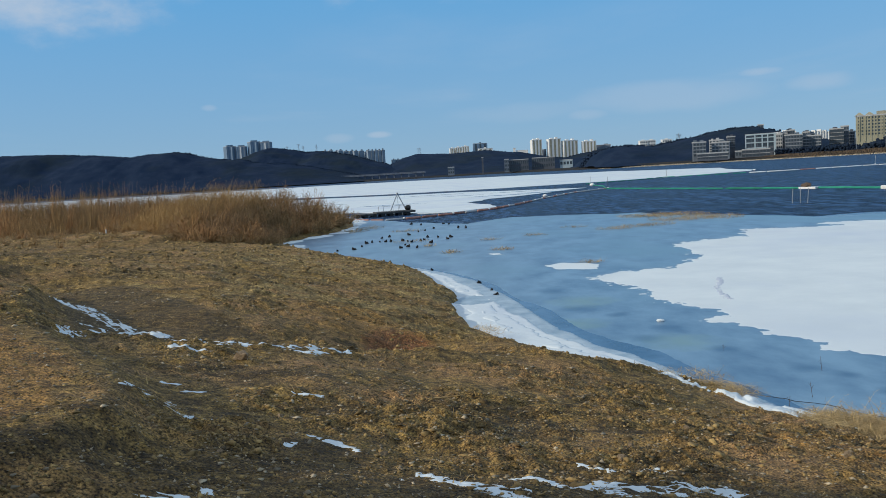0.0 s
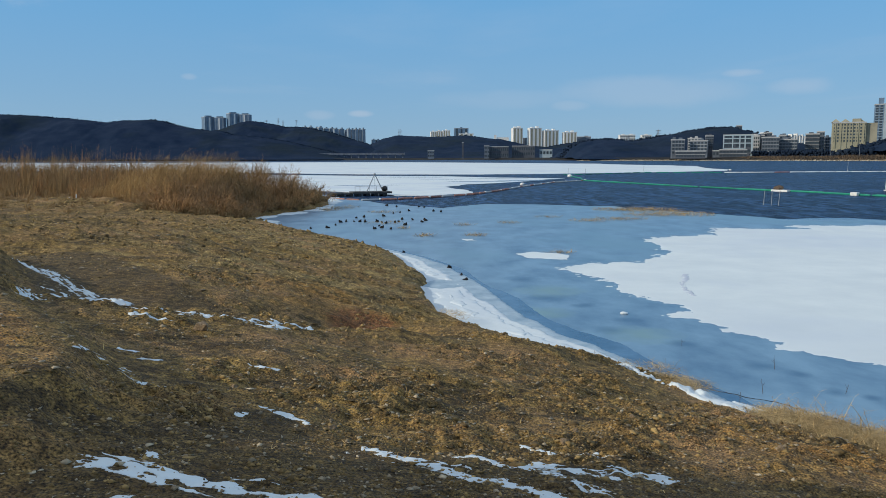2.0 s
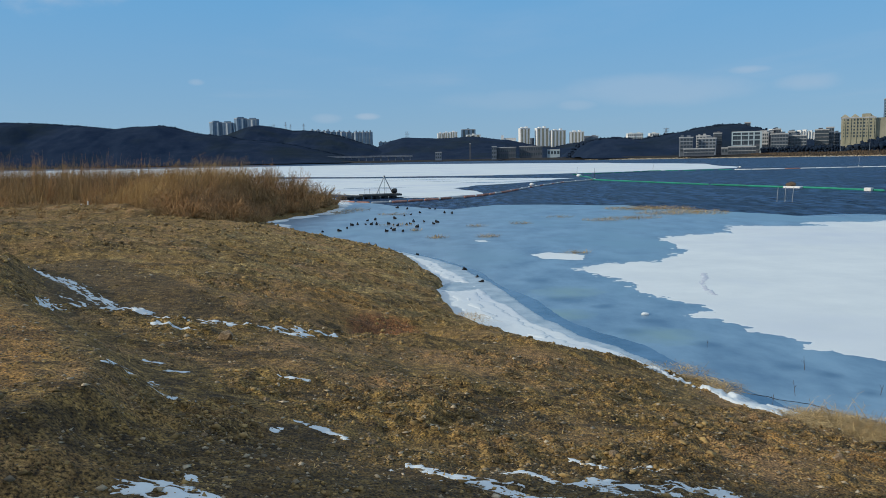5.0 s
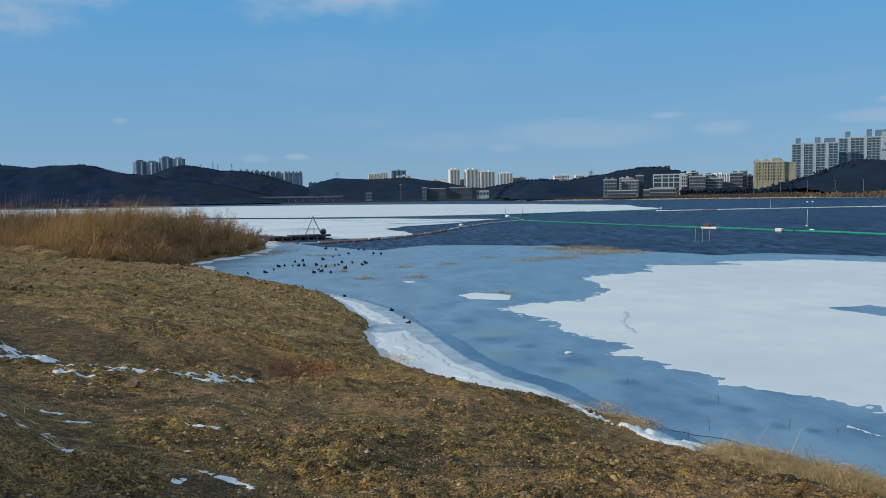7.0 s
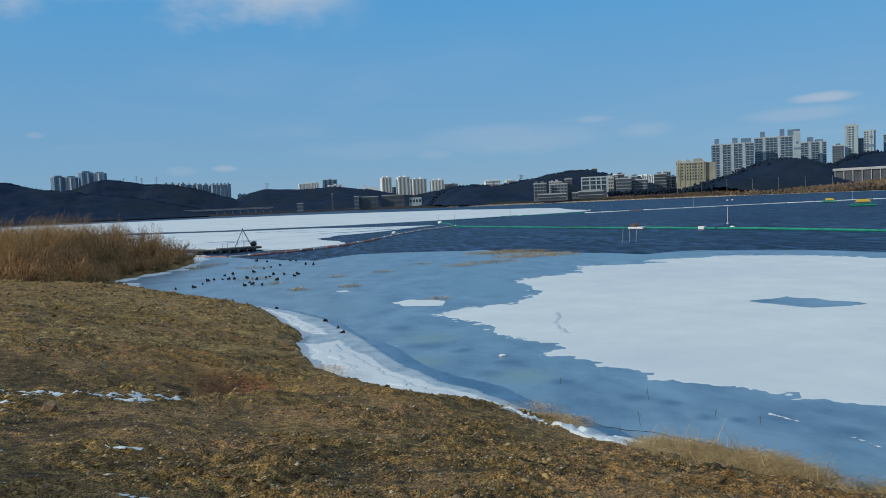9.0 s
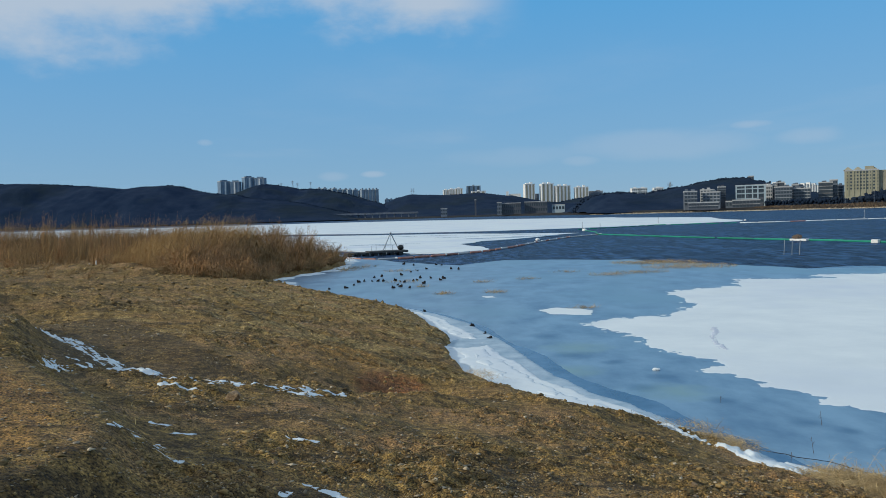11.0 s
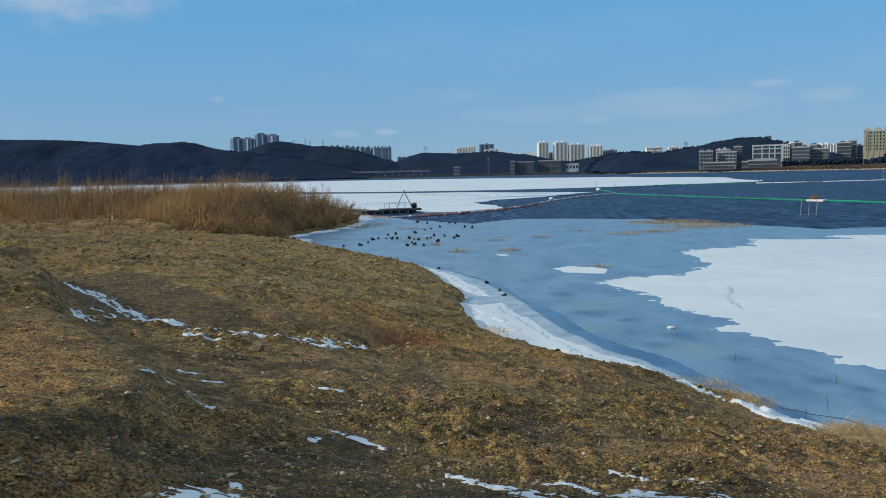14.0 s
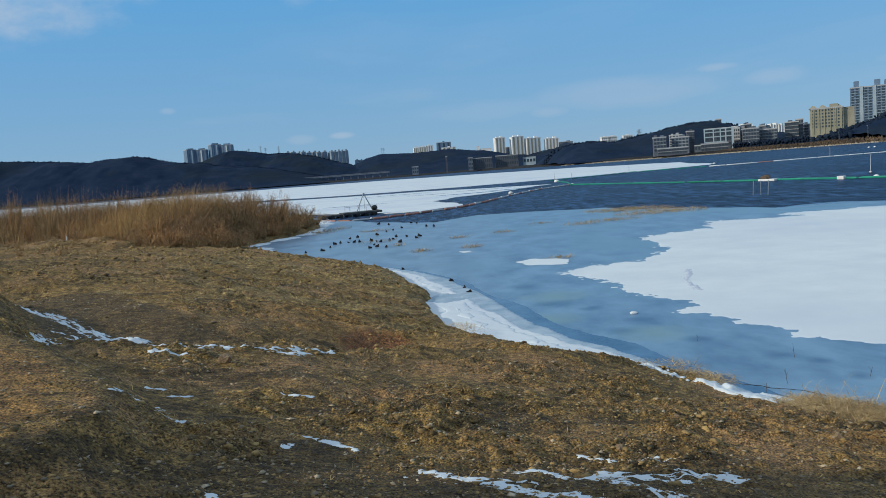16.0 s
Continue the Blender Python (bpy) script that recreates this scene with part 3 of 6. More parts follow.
def sheet(name, loops, z, thick, material):
    """A flat slab with the outline loops[0] and holes in loops[1:]."""
    tris = geometry.tessellate_polygon([[Vector((x, y, 0)) for x, y in lp] for lp in loops])
    flat = [p for lp in loops for p in lp]
    n = len(flat)
    vs = [(x, y, z) for x, y in flat] + [(x, y, z - thick) for x, y in flat]
    fs = []
    for a, b, c in tris:
        (ax, ay), (bx, by), (cx, cy) = flat[a], flat[b], flat[c]
        fs.append((a, b, c) if (bx - ax) * (cy - ay) - (by - ay) * (cx - ax) > 0 else (a, c, b))
    s = 0
    for lp in loops:
        for i in range(len(lp)):
            a, b = s + i, s + (i + 1) % len(lp)
            fs.append((a, b, b + n, a + n))
        s += len(lp)
    return raw(name, vs, fs, material)


def build_lake():
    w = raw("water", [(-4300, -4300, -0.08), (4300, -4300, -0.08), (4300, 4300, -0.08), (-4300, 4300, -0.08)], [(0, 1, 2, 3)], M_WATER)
    tagged(w, "dark blue wind-rippled lake water", "water", kind="structure")
    edge = ragged([(-9, 78), (-8.0, 73.4), (-2.5, 62.3), (2.1, 56.5), (5.9, 61.3), (11, 59.4), (15.2, 57.6), (19.2, 49.6), (22, 44.4),
                   (26.3, 44.6), (29.1, 41.8), (31.8, 36.4), (38, 28), (60, 5)], 0.10, 4, 3)
    ice = sheet("ice_sheet", [edge + [(60, -40), (10, -20), (-20, 10), (-25, 60), (-16, 80)]], 0.0, 0.07, M_ICE)
    tagged(ice, "blue-grey frozen lake ice with cloudy patches", "ice", kind="structure")
    skirt = ragged([(22, 44.0), (26.3, 44.0), (29.1, 41.0), (31.8, 35.6), (40, 25), (62, 3)], 0.08, 3, 8)
    rim = ragged([(64, 4), (41, 27), (32.6, 37.4), (29.6, 42.9), (26.4, 45.8), (21.5, 45.0)], 0.08, 3, 9)
    tagged(sheet("thin_ice_rim", [skirt + rim], -0.03, 0.04, M_EDGE), "thin dark ice along the open water", "ice", kind="structure")

    # the snow cover: a sheet that dips under the ice along a wind-cut edge with fingers and bays
    field = [(5.07, 25.8), (5.7, 23.5), (6.05, 22.1), (5.87, 21.2), (6.2, 19.9), (6.75, 18.9), (6.33, 17.96), (6.8, 17.1), (7.2, 15.95), (7.6, 14.95), (8.5, 13.7),
             (9.35, 12.4), (11, 9.5), (15, 5), (45, -12), (90, 6), (37, 27), (30, 34.1), (28.3, 37.7), (25.6, 40.2), (20.6, 40.9), (19.6, 40.2), (20.3, 38.7), (17.8, 38.9),
             (15.6, 39.8), (14.5, 36.5), (12.1, 35.5), (10.6, 34.5), (10.3, 30.1), (8.1, 27.5), (6.3, 26.9)]
    rr, aa = np.meshgrid(9 * np.exp(np.arange(0, math.log(75 / 9), 0.0045)), np.radians(np.arange(5, 60, 0.12)), indexing="ij")
    x, y = rr * np.sin(aa), 1 + rr * np.cos(aa)
    m = to_line(x, y, field, True) - 0.05
    bare = to_line(x, y, [(15.1, 23.8), (17.0, 24.0), (18.2, 21.4), (17.1, 21.1), (15.9, 21.4)], True) - 0.1
    m = np.minimum(m + np.minimum(1, y / 22) * (0.7 * fbm(x / 1.9, y / 0.9, 5, 3) + 0.9 * fbm(x / 0.40, y / 0.5, 55, 4) + 1.1 * (np.abs(fbm(x / 0.9, y / 0.42, 58, 3)) - 0.10) + 1.2 * (np.abs(fbm(x / 0.35, y / 0.28, 62, 2)) - 0.10) + 0.30 * fbm(x / 0.13, y / 0.16, 66, 2)), 0.4 * fbm(x / 0.5, y / 0.3, 57, 3) - bare)
    z = np.clip(m * 0.05, -0.02, 0.006)
    keep = np.maximum.reduce([m[:-1, :-1], m[1:, :-1], m[:-1, 1:], m[1:, 1:]]) > 0
    snow = grid_mesh("snow_sheet", np.stack([x, y, z], -1).reshape(-1, 3), *x.shape, M_SNOW, keep=keep[:, ::-1][:, ::-1])
    snow.data.flip_normals()
    tagged(snow, "wind-blown white snow cover lying on the ice", "snow", kind="structure")
    for i, lp in enumerate(([(4.0, 29.7), (4.7, 30.3), (6.0, 29.2), (5.65, 27.9), (4.2, 28.5), (4.0, 29.7)], [(2.2, 35.2), (2.7, 35.1), (2.95, 34.5), (2.5, 34.4), (2.2, 35.2)])):
        ob = sheet("snow_patch", [crinkle(lp, 0.25, 0.6, 0.05, 20 + i)[:-1]], 0.004, 0.004, M_SNOW)
        tagged(ob, "small white snow patch on the blue ice", "snow", "snow patches on the ice")
    # the snow fields far out, with dark leads of open water between them
    a = ragged([(-700, 800), (-400, 690), (-94, 683), (-12, 631), (55, 523), (103, 425), (112, 300), (90, 215)], 0.05, 4, 31)
    b = ragged([(90, 215), (82, 199), (54, 181), (35, 173), (15, 168), (-13, 175), (-27, 186), (-90, 230), (-300, 300), (-700, 420)], 0.03, 4, 32)
    tagged(sheet("snow_field", [a + b[1:]], -0.01, 0.06, M_SNOW), "broad white snow field on the frozen lake", "snow", kind="structure")
    a = ragged([(-400, 290), (-120, 205), (-26, 168), (-12, 159), (4.7, 153), (14, 142), (26, 133)], 0.03, 4, 33)
    b = ragged([(26, 133), (22, 128), (14, 114), (7, 106.5), (3.6, 97), (6, 80.5), (1.8, 75.6), (-2, 76.2), (-9.8, 87), (-40, 100), (-400, 170)], 0.07, 4, 34)
    tagged(sheet("snow_field", [a + b[1:]], -0.005, 0.06, M_SNOW), "white snow field behind the floating raft", "snow", kind="structure")
    rnd = random.Random(5)
    for i, (x, y, w, d) in enumerate(((10, 118, 5, 1.2), (-2, 142, 7, 0.9), (14, 133, 6, 1.0), (-20, 120, 6, 0.7), (4, 128, 4, 0.6), (-7, 104, 5, 0.6), (17, 122, 5, 1.4))):
        lp = [(x + w * math.cos(k) * rnd.uniform(0.7, 1.1), y + d * math.sin(k) * rnd.uniform(0.7, 1.1)) for k in np.linspace(0, 2 * math.pi, 11)[:-1]]
        ob = sheet("bare_ice_streak", [ragged(lp + lp[:1], 0.1, 2, i)[:-1]], 0.002, 0.006, M_EDGE)
        tagged(ob, "narrow dark streak of bare ice between snow", "ice", "bare ice streaks", "structure")


build_lake()


SNOW_EDGE = [(-2.4, 33.3), (-0.75, 30.3), (0.40, 27.7), (1.28, 23.4), (1.72, 20.8), (2.2, 18.5), (2.65, 16.85), (3.15, 15.6), (3.7, 14.75), (4.1, 13.6), (4.4, 12.6), (4.7, 11.6)]
RIM = [(-2.6, 34.0), (-0.9, 31.2), (0.15, 29.3), (1.12, 27.0), (1.84, 23.5), (2.4, 20.2), (2.72, 18.0), (3.15, 16.45), (3.75, 15.15), (4.35, 13.5), (4.75, 12.4), (5.2, 11.0)]


def build_ice_marks():
    """Cracks, a wet band along the shore and a trodden mark on the snow."""
    for pts, w in (([(4.1, 13.6), (4.72, 12.65), (5.1, 12.2), (5.5, 11.85), (5.75, 11.5), (6.05, 11.1), (6.6, 10.4)], 0.022),):
        mid = ragged(pts, 0.10 if w < 0.03 else 0.22, 5, int(w * 1000))
        ob = sheet("ice_crack", [mid + [(x + w * 0.5, y + w * 0.45) for x, y in mid[::-1]]], 0.0045, 0.004, M_STUB if w < 0.03 else M_SNOW)
        tagged(ob, "thin crack line running through the ice", "crack", "cracks in the ice", "structure")
    xs, ys = np.arange(-4, 7, 0.04), np.arange(9, 36, 0.04)
    x, y = np.meshgrid(xs, ys)
    d = shore_distance(x, y)
    rim = to_line(x, y, RIM + [(4.4, 9.0), (-6, 12), (-6, 36)], True)
    m = np.minimum(rim + np.interp(y, [10, 13, 15, 18, 22, 26, 31], [0.25, 0.35, 0.55, 0.5, 0.35, 0.25, 0.12]) * (1 + 1.4 * fbm(x / 1.2, y / 1.6, 47, 4)), 0.1 - d)
    keep = np.maximum.reduce([m[:-1, :-1], m[1:, :-1], m[:-1, 1:], m[1:, 1:]]) > 0
    z = np.clip(m * 0.02, -0.006, 0.003)
    ob = grid_mesh("wet_ice_band", np.stack([x, y, z], -1).reshape(-1, 3), len(ys), len(xs), M_MELT, keep=keep)
    tagged(ob, "dark wet ice band beside the shore snow", "ice", kind="structure")


build_ice_marks()


# ---- scattered ground cover ----
def in_view_wedge(n, r0, r1, seed, a0=-36, a1=46):
    """Points spread evenly over the directions and over the logarithm of the distance."""
    g = np.random.default_rng(seed)
    r = r0 * np.exp(g.random(n) * math.log(r1 / r0))
    a = np.radians(a0 + g.random(n) * (a1 - a0))
    return r * np.sin(a), 1.0 + r * np.cos(a), g


def quads(name, vs, q, material, smooth=False):
    me = bpy.data.meshes.new(name)
    me.vertices.add(len(vs))
    me.vertices.foreach_set("co", vs.astype(np.float32).ravel())
    k = q.shape[1]
    me.loops.add(q.size)
    me.loops.foreach_set("vertex_index", q.astype(np.int32).ravel())
    me.polygons.add(len(q))
    me.polygons.foreach_set("loop_start", (np.arange(len(q)) * k).astype(np.int32))
    me.polygons.foreach_set("loop_total", np.full(len(q), k, np.int32))
    me.update(calc_edges=True)
    me.materials.append(material)
    if smooth:
        me.shade_smooth()
    return new(name, me)


def blades(name, base, tip, sag, width, g, material):
    """Thin tapering stems from base to tip, bowed by sag in the middle."""
    n = len(base)
    a = g.random(n) * 2 * math.pi
    side = np.stack([np.cos(a), np.sin(a), np.zeros(n)], -1) * width[:, None] / 2
    mid = (base + tip) / 2 + sag
    vs = np.stack([base - side, base + side, mid + side * 0.8, mid - side * 0.8, tip + side * 0.15, tip - side * 0.15], 1).reshape(-1, 3)
    o = (np.arange(n) * 6)[:, None]
    q = np.concatenate([o + [0, 1, 2, 3], o + [3, 2, 4, 5]])
    return quads(name, vs, q, material)


_bm = bmesh.new()
bmesh.ops.create_icosphere(_bm, subdivisions=1, radius=1)
_bm.verts.ensure_lookup_table()
ICO_V = np.array([v.co[:] for v in _bm.verts])
ICO_F = np.array([[v.index for v in f.verts] for f in _bm.faces])
_bm.free()


OCT_V = np.array([(1, 0, 0), (-1, 0, 0), (0, 1, 0), (0, -1, 0), (0, 0, 1), (0, 0, -1)], float)
OCT_F = np.array([(0, 2, 4), (2, 1, 4), (1, 3, 4), (3, 0, 4), (2, 0, 5), (1, 2, 5), (3, 1, 5), (0, 3, 5)])


def lumps(name, c, size, squash, g, material, jag=0.35, smooth=False, simple=False):
    """Many small uneven lumps in one mesh."""
    n = len(c)
    base_v, base_f = (OCT_V, OCT_F) if simple else (ICO_V, ICO_F)
    k = len(base_v)
    r = 1 + (g.random((n, k, 1)) - 0.5) * 2 * jag
    v = base_v[None] * r * size[:, None, None]
    a = g.random(n) * 2 * math.pi
    stretch = 0.7 + 0.6 * g.random(n)
    x, y = v[..., 0] * stretch[:, None], v[..., 1]
    v = np.stack([x * np.cos(a)[:, None] - y * np.sin(a)[:, None], x * np.sin(a)[:, None] + y * np.cos(a)[:, None], v[..., 2] * squash[:, None]], -1) + c[:, None]
    f = (np.arange(n) * k)[:, None, None] + base_f[None]
    return quads(name, v.reshape(-1, 3), f.reshape(-1, 3), material, smooth)


def build_cover():
    x, y, g = in_view_wedge(30000, 2.8, 30, 1, -34, 44)
    ok = (shore_distance(x, y) > 0.15) & (0.25 + 0.6 * clumpy(x, y) > g.random(len(x)))
    x, y = x[ok], y[ok]
    size = np.minimum(np.exp(g.normal(-5.45, 0.6, len(x))), 0.016) * (1 + y / 11)
    c = np.stack([x, y, height(x, y) + size * 0.15], -1)
    tagged(lumps("gravel", c, size, 0.3 + 0.3 * g.random(len(x)), g, M_STONE, 0.8, simple=True), "loose small brown and tan stones on the earth", "gravel", kind="stuff")
    x, y, g = in_view_wedge(125000, 2.6, 52, 2, -34, 44)
    ok = (shore_distance(x, y) > 0.1) & (0.10 + 0.12 * step((y - 12) / 4) + 0.9 * clumpy(x, y) * (0.5 + 2.0 * np.maximum(fbm(x / 0.6, y / 0.6, 43, 2) + 0.15, 0)) > g.random(len(x)))
    x, y = x[ok], y[ok]
    size = np.minimum(np.exp(g.normal(-5.45, 0.6, len(x))), 0.013) * (1 + (y / 8.5) ** 1.45)
    c = np.stack([x, y, height(x, y)], -1)
    tagged(lumps("earth_clods", c, size, 0.5 + 0.4 * g.random(len(x)), g, M_CLOD, 0.55, simple=True), "crumbled brown earth clods over the bank", "clods", kind="stuff")
    # larger clods, heaped where the earth was turned
    x, y, g = in_view_wedge(26000, 3.4, 34, 4, -34, 44)
    ok = (shore_distance(x, y) > 0.12) & (clumpy(x, y) ** 1.5 * (0.15 + 2.4 * np.maximum(fbm(x / 0.6, y / 0.6, 43, 2) + 0.05, 0)) > g.random(len(x)))
    x, y = x[ok], y[ok]
    size = (0.010 + 0.022 * g.random(len(x)) ** 3) * (0.75 + y / 22)
    c = np.stack([x, y, height(x, y) + size * 0.1], -1)
    tagged(lumps("large_clods", c, size, 0.3 + 0.4 * g.random(len(x)), g, M_CLOD, 0.85), "larger broken earth clods heaped on the bank", "clods", kind="stuff")
    # dead grass lying on the slope, thicker away from the trodden foreground
    x, y, g = in_view_wedge(170000, 3.6, 56, 3, -34, 44)
    d = shore_distance(x, y)
    want = 0.012 + 0.62 * step((y - 10.5) / 7) * (1 - 0.75 * step((-5 - x) / 6) * step((34 - y) / 6)) + 0.40 * step((1.2 - d) / 1.0) * step((y - 6) / 3)
    want = want * (1 - 0.95 * step((to_line(x, y, TRENCH, True) + 0.3) / 0.5)) * (1 - 0.9 * np.exp(-(((x - PIT[0]) / 1.3) ** 2 + ((y - PIT[1]) / 1.4) ** 2)))
    ok = (d > 0.05) & (step((fbm(x / 1.3, y / 0.7, 91, 4) + 0.13) / 0.25) * want > g.random(len(x)))
    x, y = x[ok], y[ok]
    n = len(x)
    a, length = g.random(n) * 2 * math.pi, 0.012 + 0.025 * g.random(n) + 0.0022 * y
    base = np.stack([x, y, height(x, y) + 0.004], -1)
    tx, ty = x + np.cos(a) * length, y + np.sin(a) * length
    tip = np.stack([tx, ty, height(tx, ty) + 0.004 + 0.06 * g.random(n) ** 4], -1)
    sag = np.stack([np.zeros(n), np.zeros(n), 0.004 + 0.012 * g.random(n)], -1)
    tagged(blades("dead_grass_litter", base, tip, sag, 0.0015 + 0.0015 * g.random(n) + 0.00045 * y, g, M_LITTER), "flattened dry straw-coloured grass scattered over earth", "dead grass", kind="stuff")


build_cover()

REED_LAND = [(-75, 47), (-26, 46.5), (-20, 48.5), (-17, 45.5), (-13.6, 40), (-11.8, 38.4), (-9.9, 41.5), (-10.2, 47), (-9.4, 50.8), (-7.8, 54.8), (-7.1, 61), (-8.6, 72),
             (-14, 83), (-35, 93), (-75, 100)]


def fan(c, h, r, k, g):
    """Stems that rise side by side and fan out a little."""
    n = len(k)
    a, out = g.random(n) * 2 * math.pi, np.sqrt(g.random(n))
    root = c[k] + np.stack([np.cos(a) * out * r[k] * 0.55, np.sin(a) * out * r[k] * 0.55, np.full(n, -0.04)], -1)
    up = h[k] * np.sqrt(np.maximum(0.05, 1 - 0.85 * out**2)) * (0.55 + 0.5 * g.random(n))
    return a, root, up, r[k] * out * (0.5 + 0.6 * g.random(n))


def strands(name, c, h, r, per, lean, g, material, label, wide=0.014, shoots=2, bushy=False):
    """Bunches of stems that fan out from their roots, each with finer side shoots near its end, all in one mesh."""
    n = len(c) * per
    k = np.repeat(np.arange(len(c)), per)
    if bushy:
        a, el = g.random(n) * 2 * math.pi, np.arcsin(g.random(n))
        root = c[k] + np.stack([np.cos(a) * 0.2 * r[k], np.sin(a) * 0.2 * r[k], np.full(n, -0.04)], -1)
        far = 0.62 + 0.42 * g.random(n)
        up, reach = h[k] * np.sin(el) * far + 0.05, r[k] * np.cos(el) * far
    else:
        a, root, up, reach = fan(c, h, r, k, g)
    tip = root + np.stack([np.cos(a) * reach + lean * up, np.sin(a) * reach, up], -1)
    sag = np.stack([-np.cos(a) * reach * 0.18 - 0.12 * lean * up, -np.sin(a) * reach * 0.18, (0.22 * h[k] * np.cos(el) if bushy else 0.05 * up)], -1)
    b, t, s, w = [root], [tip], [sag], [np.full(n, wide) * (0.5 + 0.8 * g.random(n))]
    for _ in range(shoots):
        f = (0.62 if bushy else 0.40) + (0.38 if bushy else 0.6) * g.random((n, 1))
        b2 = root + (tip - root) * f + sag * (1 - np.abs(2 * f - 1))
        a2, l2 = g.random(n) * 2 * math.pi, (0.10 + 0.26 * g.random(n)) * np.minimum(1.2, 0.5 + 0.5 * up)
        b.append(b2)
        t.append(b2 + np.stack([np.cos(a2) * l2 * 0.7 + lean * l2, np.sin(a2) * l2 * 0.7, l2 * (0.9 - 1.0 * g.random(n))], -1))
        s.append(np.tile((0, 0, 0.02), (n, 1)))
        w.append(np.full(n, wide * 0.75) * (0.5 + 0.8 * g.random(n)))
    return tagged(blades(name, np.concatenate(b), np.concatenate(t), np.concatenate(s), np.concatenate(w), g, material), label, "reeds", kind="stuff")


def spread(n, x0, x1, y0, y1, gap, ok, g):
    """Places picked at random, none nearer to another than gap, where ok(x, y) holds."""
    x, y = x0 + (x1 - x0) * g.random(n), y0 + (y1 - y0) * g.random(n)
    good = ok(x, y)
    out = np.zeros((0, 2))
    for p in np.stack([x, y], -1)[good]:
        if not len(out) or np.min(np.hypot(*(out - p).T)) > gap:
            out = np.vstack([out, p])
    return out


def build_reeds():
    g = np.random.default_rng(7)

    def inside(x, y):
        return to_line(x, y, REED_LAND, True)

    def roots(p):
        return np.concatenate([p, height(p[:, 0], p[:, 1])[:, None]], 1)

    # the rounded reddish brush on the tip of the spit, bush by bush
    p = spread(2600, -16.5, -6.3, 38.5, 64, 1.15, lambda x, y: (inside(x, y) > 0.1) & (shore_distance(x, y) > 0.35) & (x > -14.9 + 0.06 * (y - 40) - 1.2 * fbm(x / 1.5, y / 1.5, 161, 2)), g)
    e = np.minimum(inside(p[:, 0], p[:, 1]), shore_distance(p[:, 0], p[:, 1]) - 0.2)
    h = np.minimum(2.9, 1.15 + 0.70 * np.maximum(e, 0)) * (0.66 + 0.50 * g.random(len(p))) * (1 - 0.14 * step((p[:, 1] - 50) / 8))
    kind = g.random(len(p))
    for lo, hi, m, label in ((0, 0.5, M_SHRUB, "dense rounded reddish-brown dry brush on the spit"), (0.5, 0.8, M_BRIAR, "darker brown bare briars among the brush"), (0.8, 1.01, M_TUSSOCK, "pale tan dry weeds among the brush")):
        q = (kind >= lo) & (kind < hi)
        strands("dry_brush", roots(p[q]), h[q], 0.85 + 0.5 * g.random(q.sum()), 120, 0.03, g, m, label, 0.024, 7, True)
    # low dead weeds round their feet
    p = spread(1500, -16.5, -6.3, 37.5, 58, 0.45, lambda x, y: (np.abs(inside(x, y)) < 0.8) & (shore_distance(x, y) > 0.15), g)
    strands("dead_weeds", roots(p), 0.25 + 0.5 * g.random(len(p)), 0.25 + 0.25 * g.random(len(p)), 45, 0.1, g, M_TUSSOCK, "low dead weeds at the edge of the brush", 0.018, 2, True)
    p = spread(1400, -34, -12.5, 33, 47.5, 0.75, lambda x, y: (inside(x, y) < 0.5) & (shore_distance(x, y) > 0.4) & (fbm(x / 2.2, y / 1.5, 241, 3) - 0.02 * (46 - y) > -0.09), g)
    strands("dead_weeds", roots(p), 0.10 + 0.30 * g.random(len(p)) ** 2, 0.20 + 0.25 * g.random(len(p)), 34, 0.1, g, M_TUSSOCK, "low dead weeds scattered over the flat ground", 0.018, 2, True)
    # tall golden reeds beside it, combed over by the wind
    p = spread(2200, -24, -12.5, 39, 58, 0.60, lambda x, y: (inside(x, y) > 0.1) & (x < -14.0 + 0.06 * (y - 40)) & (x > -19.5 + 2.0 * fbm(x / 2, y / 2, 121, 2)), g)
    e = inside(p[:, 0], p[:, 1])
    h = np.minimum(2.9, 1.2 + 0.60 * np.maximum(e, 0)) * (0.68 + 0.5 * g.random(len(p))) * (1 - 0.25 * step((-16.5 - p[:, 0]) / 3))
    strands("dry_reeds", roots(p), h, 0.45 + 0.5 * g.random(len(p)), 95, 0.30, g, M_REED, "tall golden dry reeds growing on the spit", 0.017, 3)
    # lower, thinner reeds and tussocks further along
    p = spread(4200, -58, -17.0, 43, 88, 0.95, lambda x, y: (inside(x, y) > -0.6 + 1.6 * fbm(x / 1.8, y / 1.8, 101, 3)) & (shore_distance(x, y) > 0.3) & (fbm(x / 3, y / 3, 111, 2) > -0.14), g)
    h = (0.95 + 1.5 * g.random(len(p)) ** 1.6) * np.clip(1 + 1.6 * fbm(p[:, 0] / 3, p[:, 1] / 3, 131, 2), 0.5, 1.4) * (0.28 + 0.72 * step((inside(p[:, 0], p[:, 1]) - 0.3) / 7))
    h *= 1 + 0.35 * step((-21 - p[:, 0]) / 5)
    for i, (m, label) in enumerate(((M_TUSSOCK, "low pale brown reed tussocks along the spit"), (M_SHRUB, "brown dead weeds between the reed tussocks"), (M_TUSSOCK, "dull brown reed tussocks along the spit"))):
        strands("reed_tussocks", roots(p[i::3]), h[i::3], 0.45 + 0.45 * g.random(len(p[i::3])), 70, 0.08, g, m, label, 0.019, 3, i != 2)
    # a scraggy row of bare bushes at the back
    p = spread(900, -60, -20, 62, 84, 1.7, lambda x, y: (inside(x, y) > 0.5) & (shore_distance(x, y) > 0.5), g)
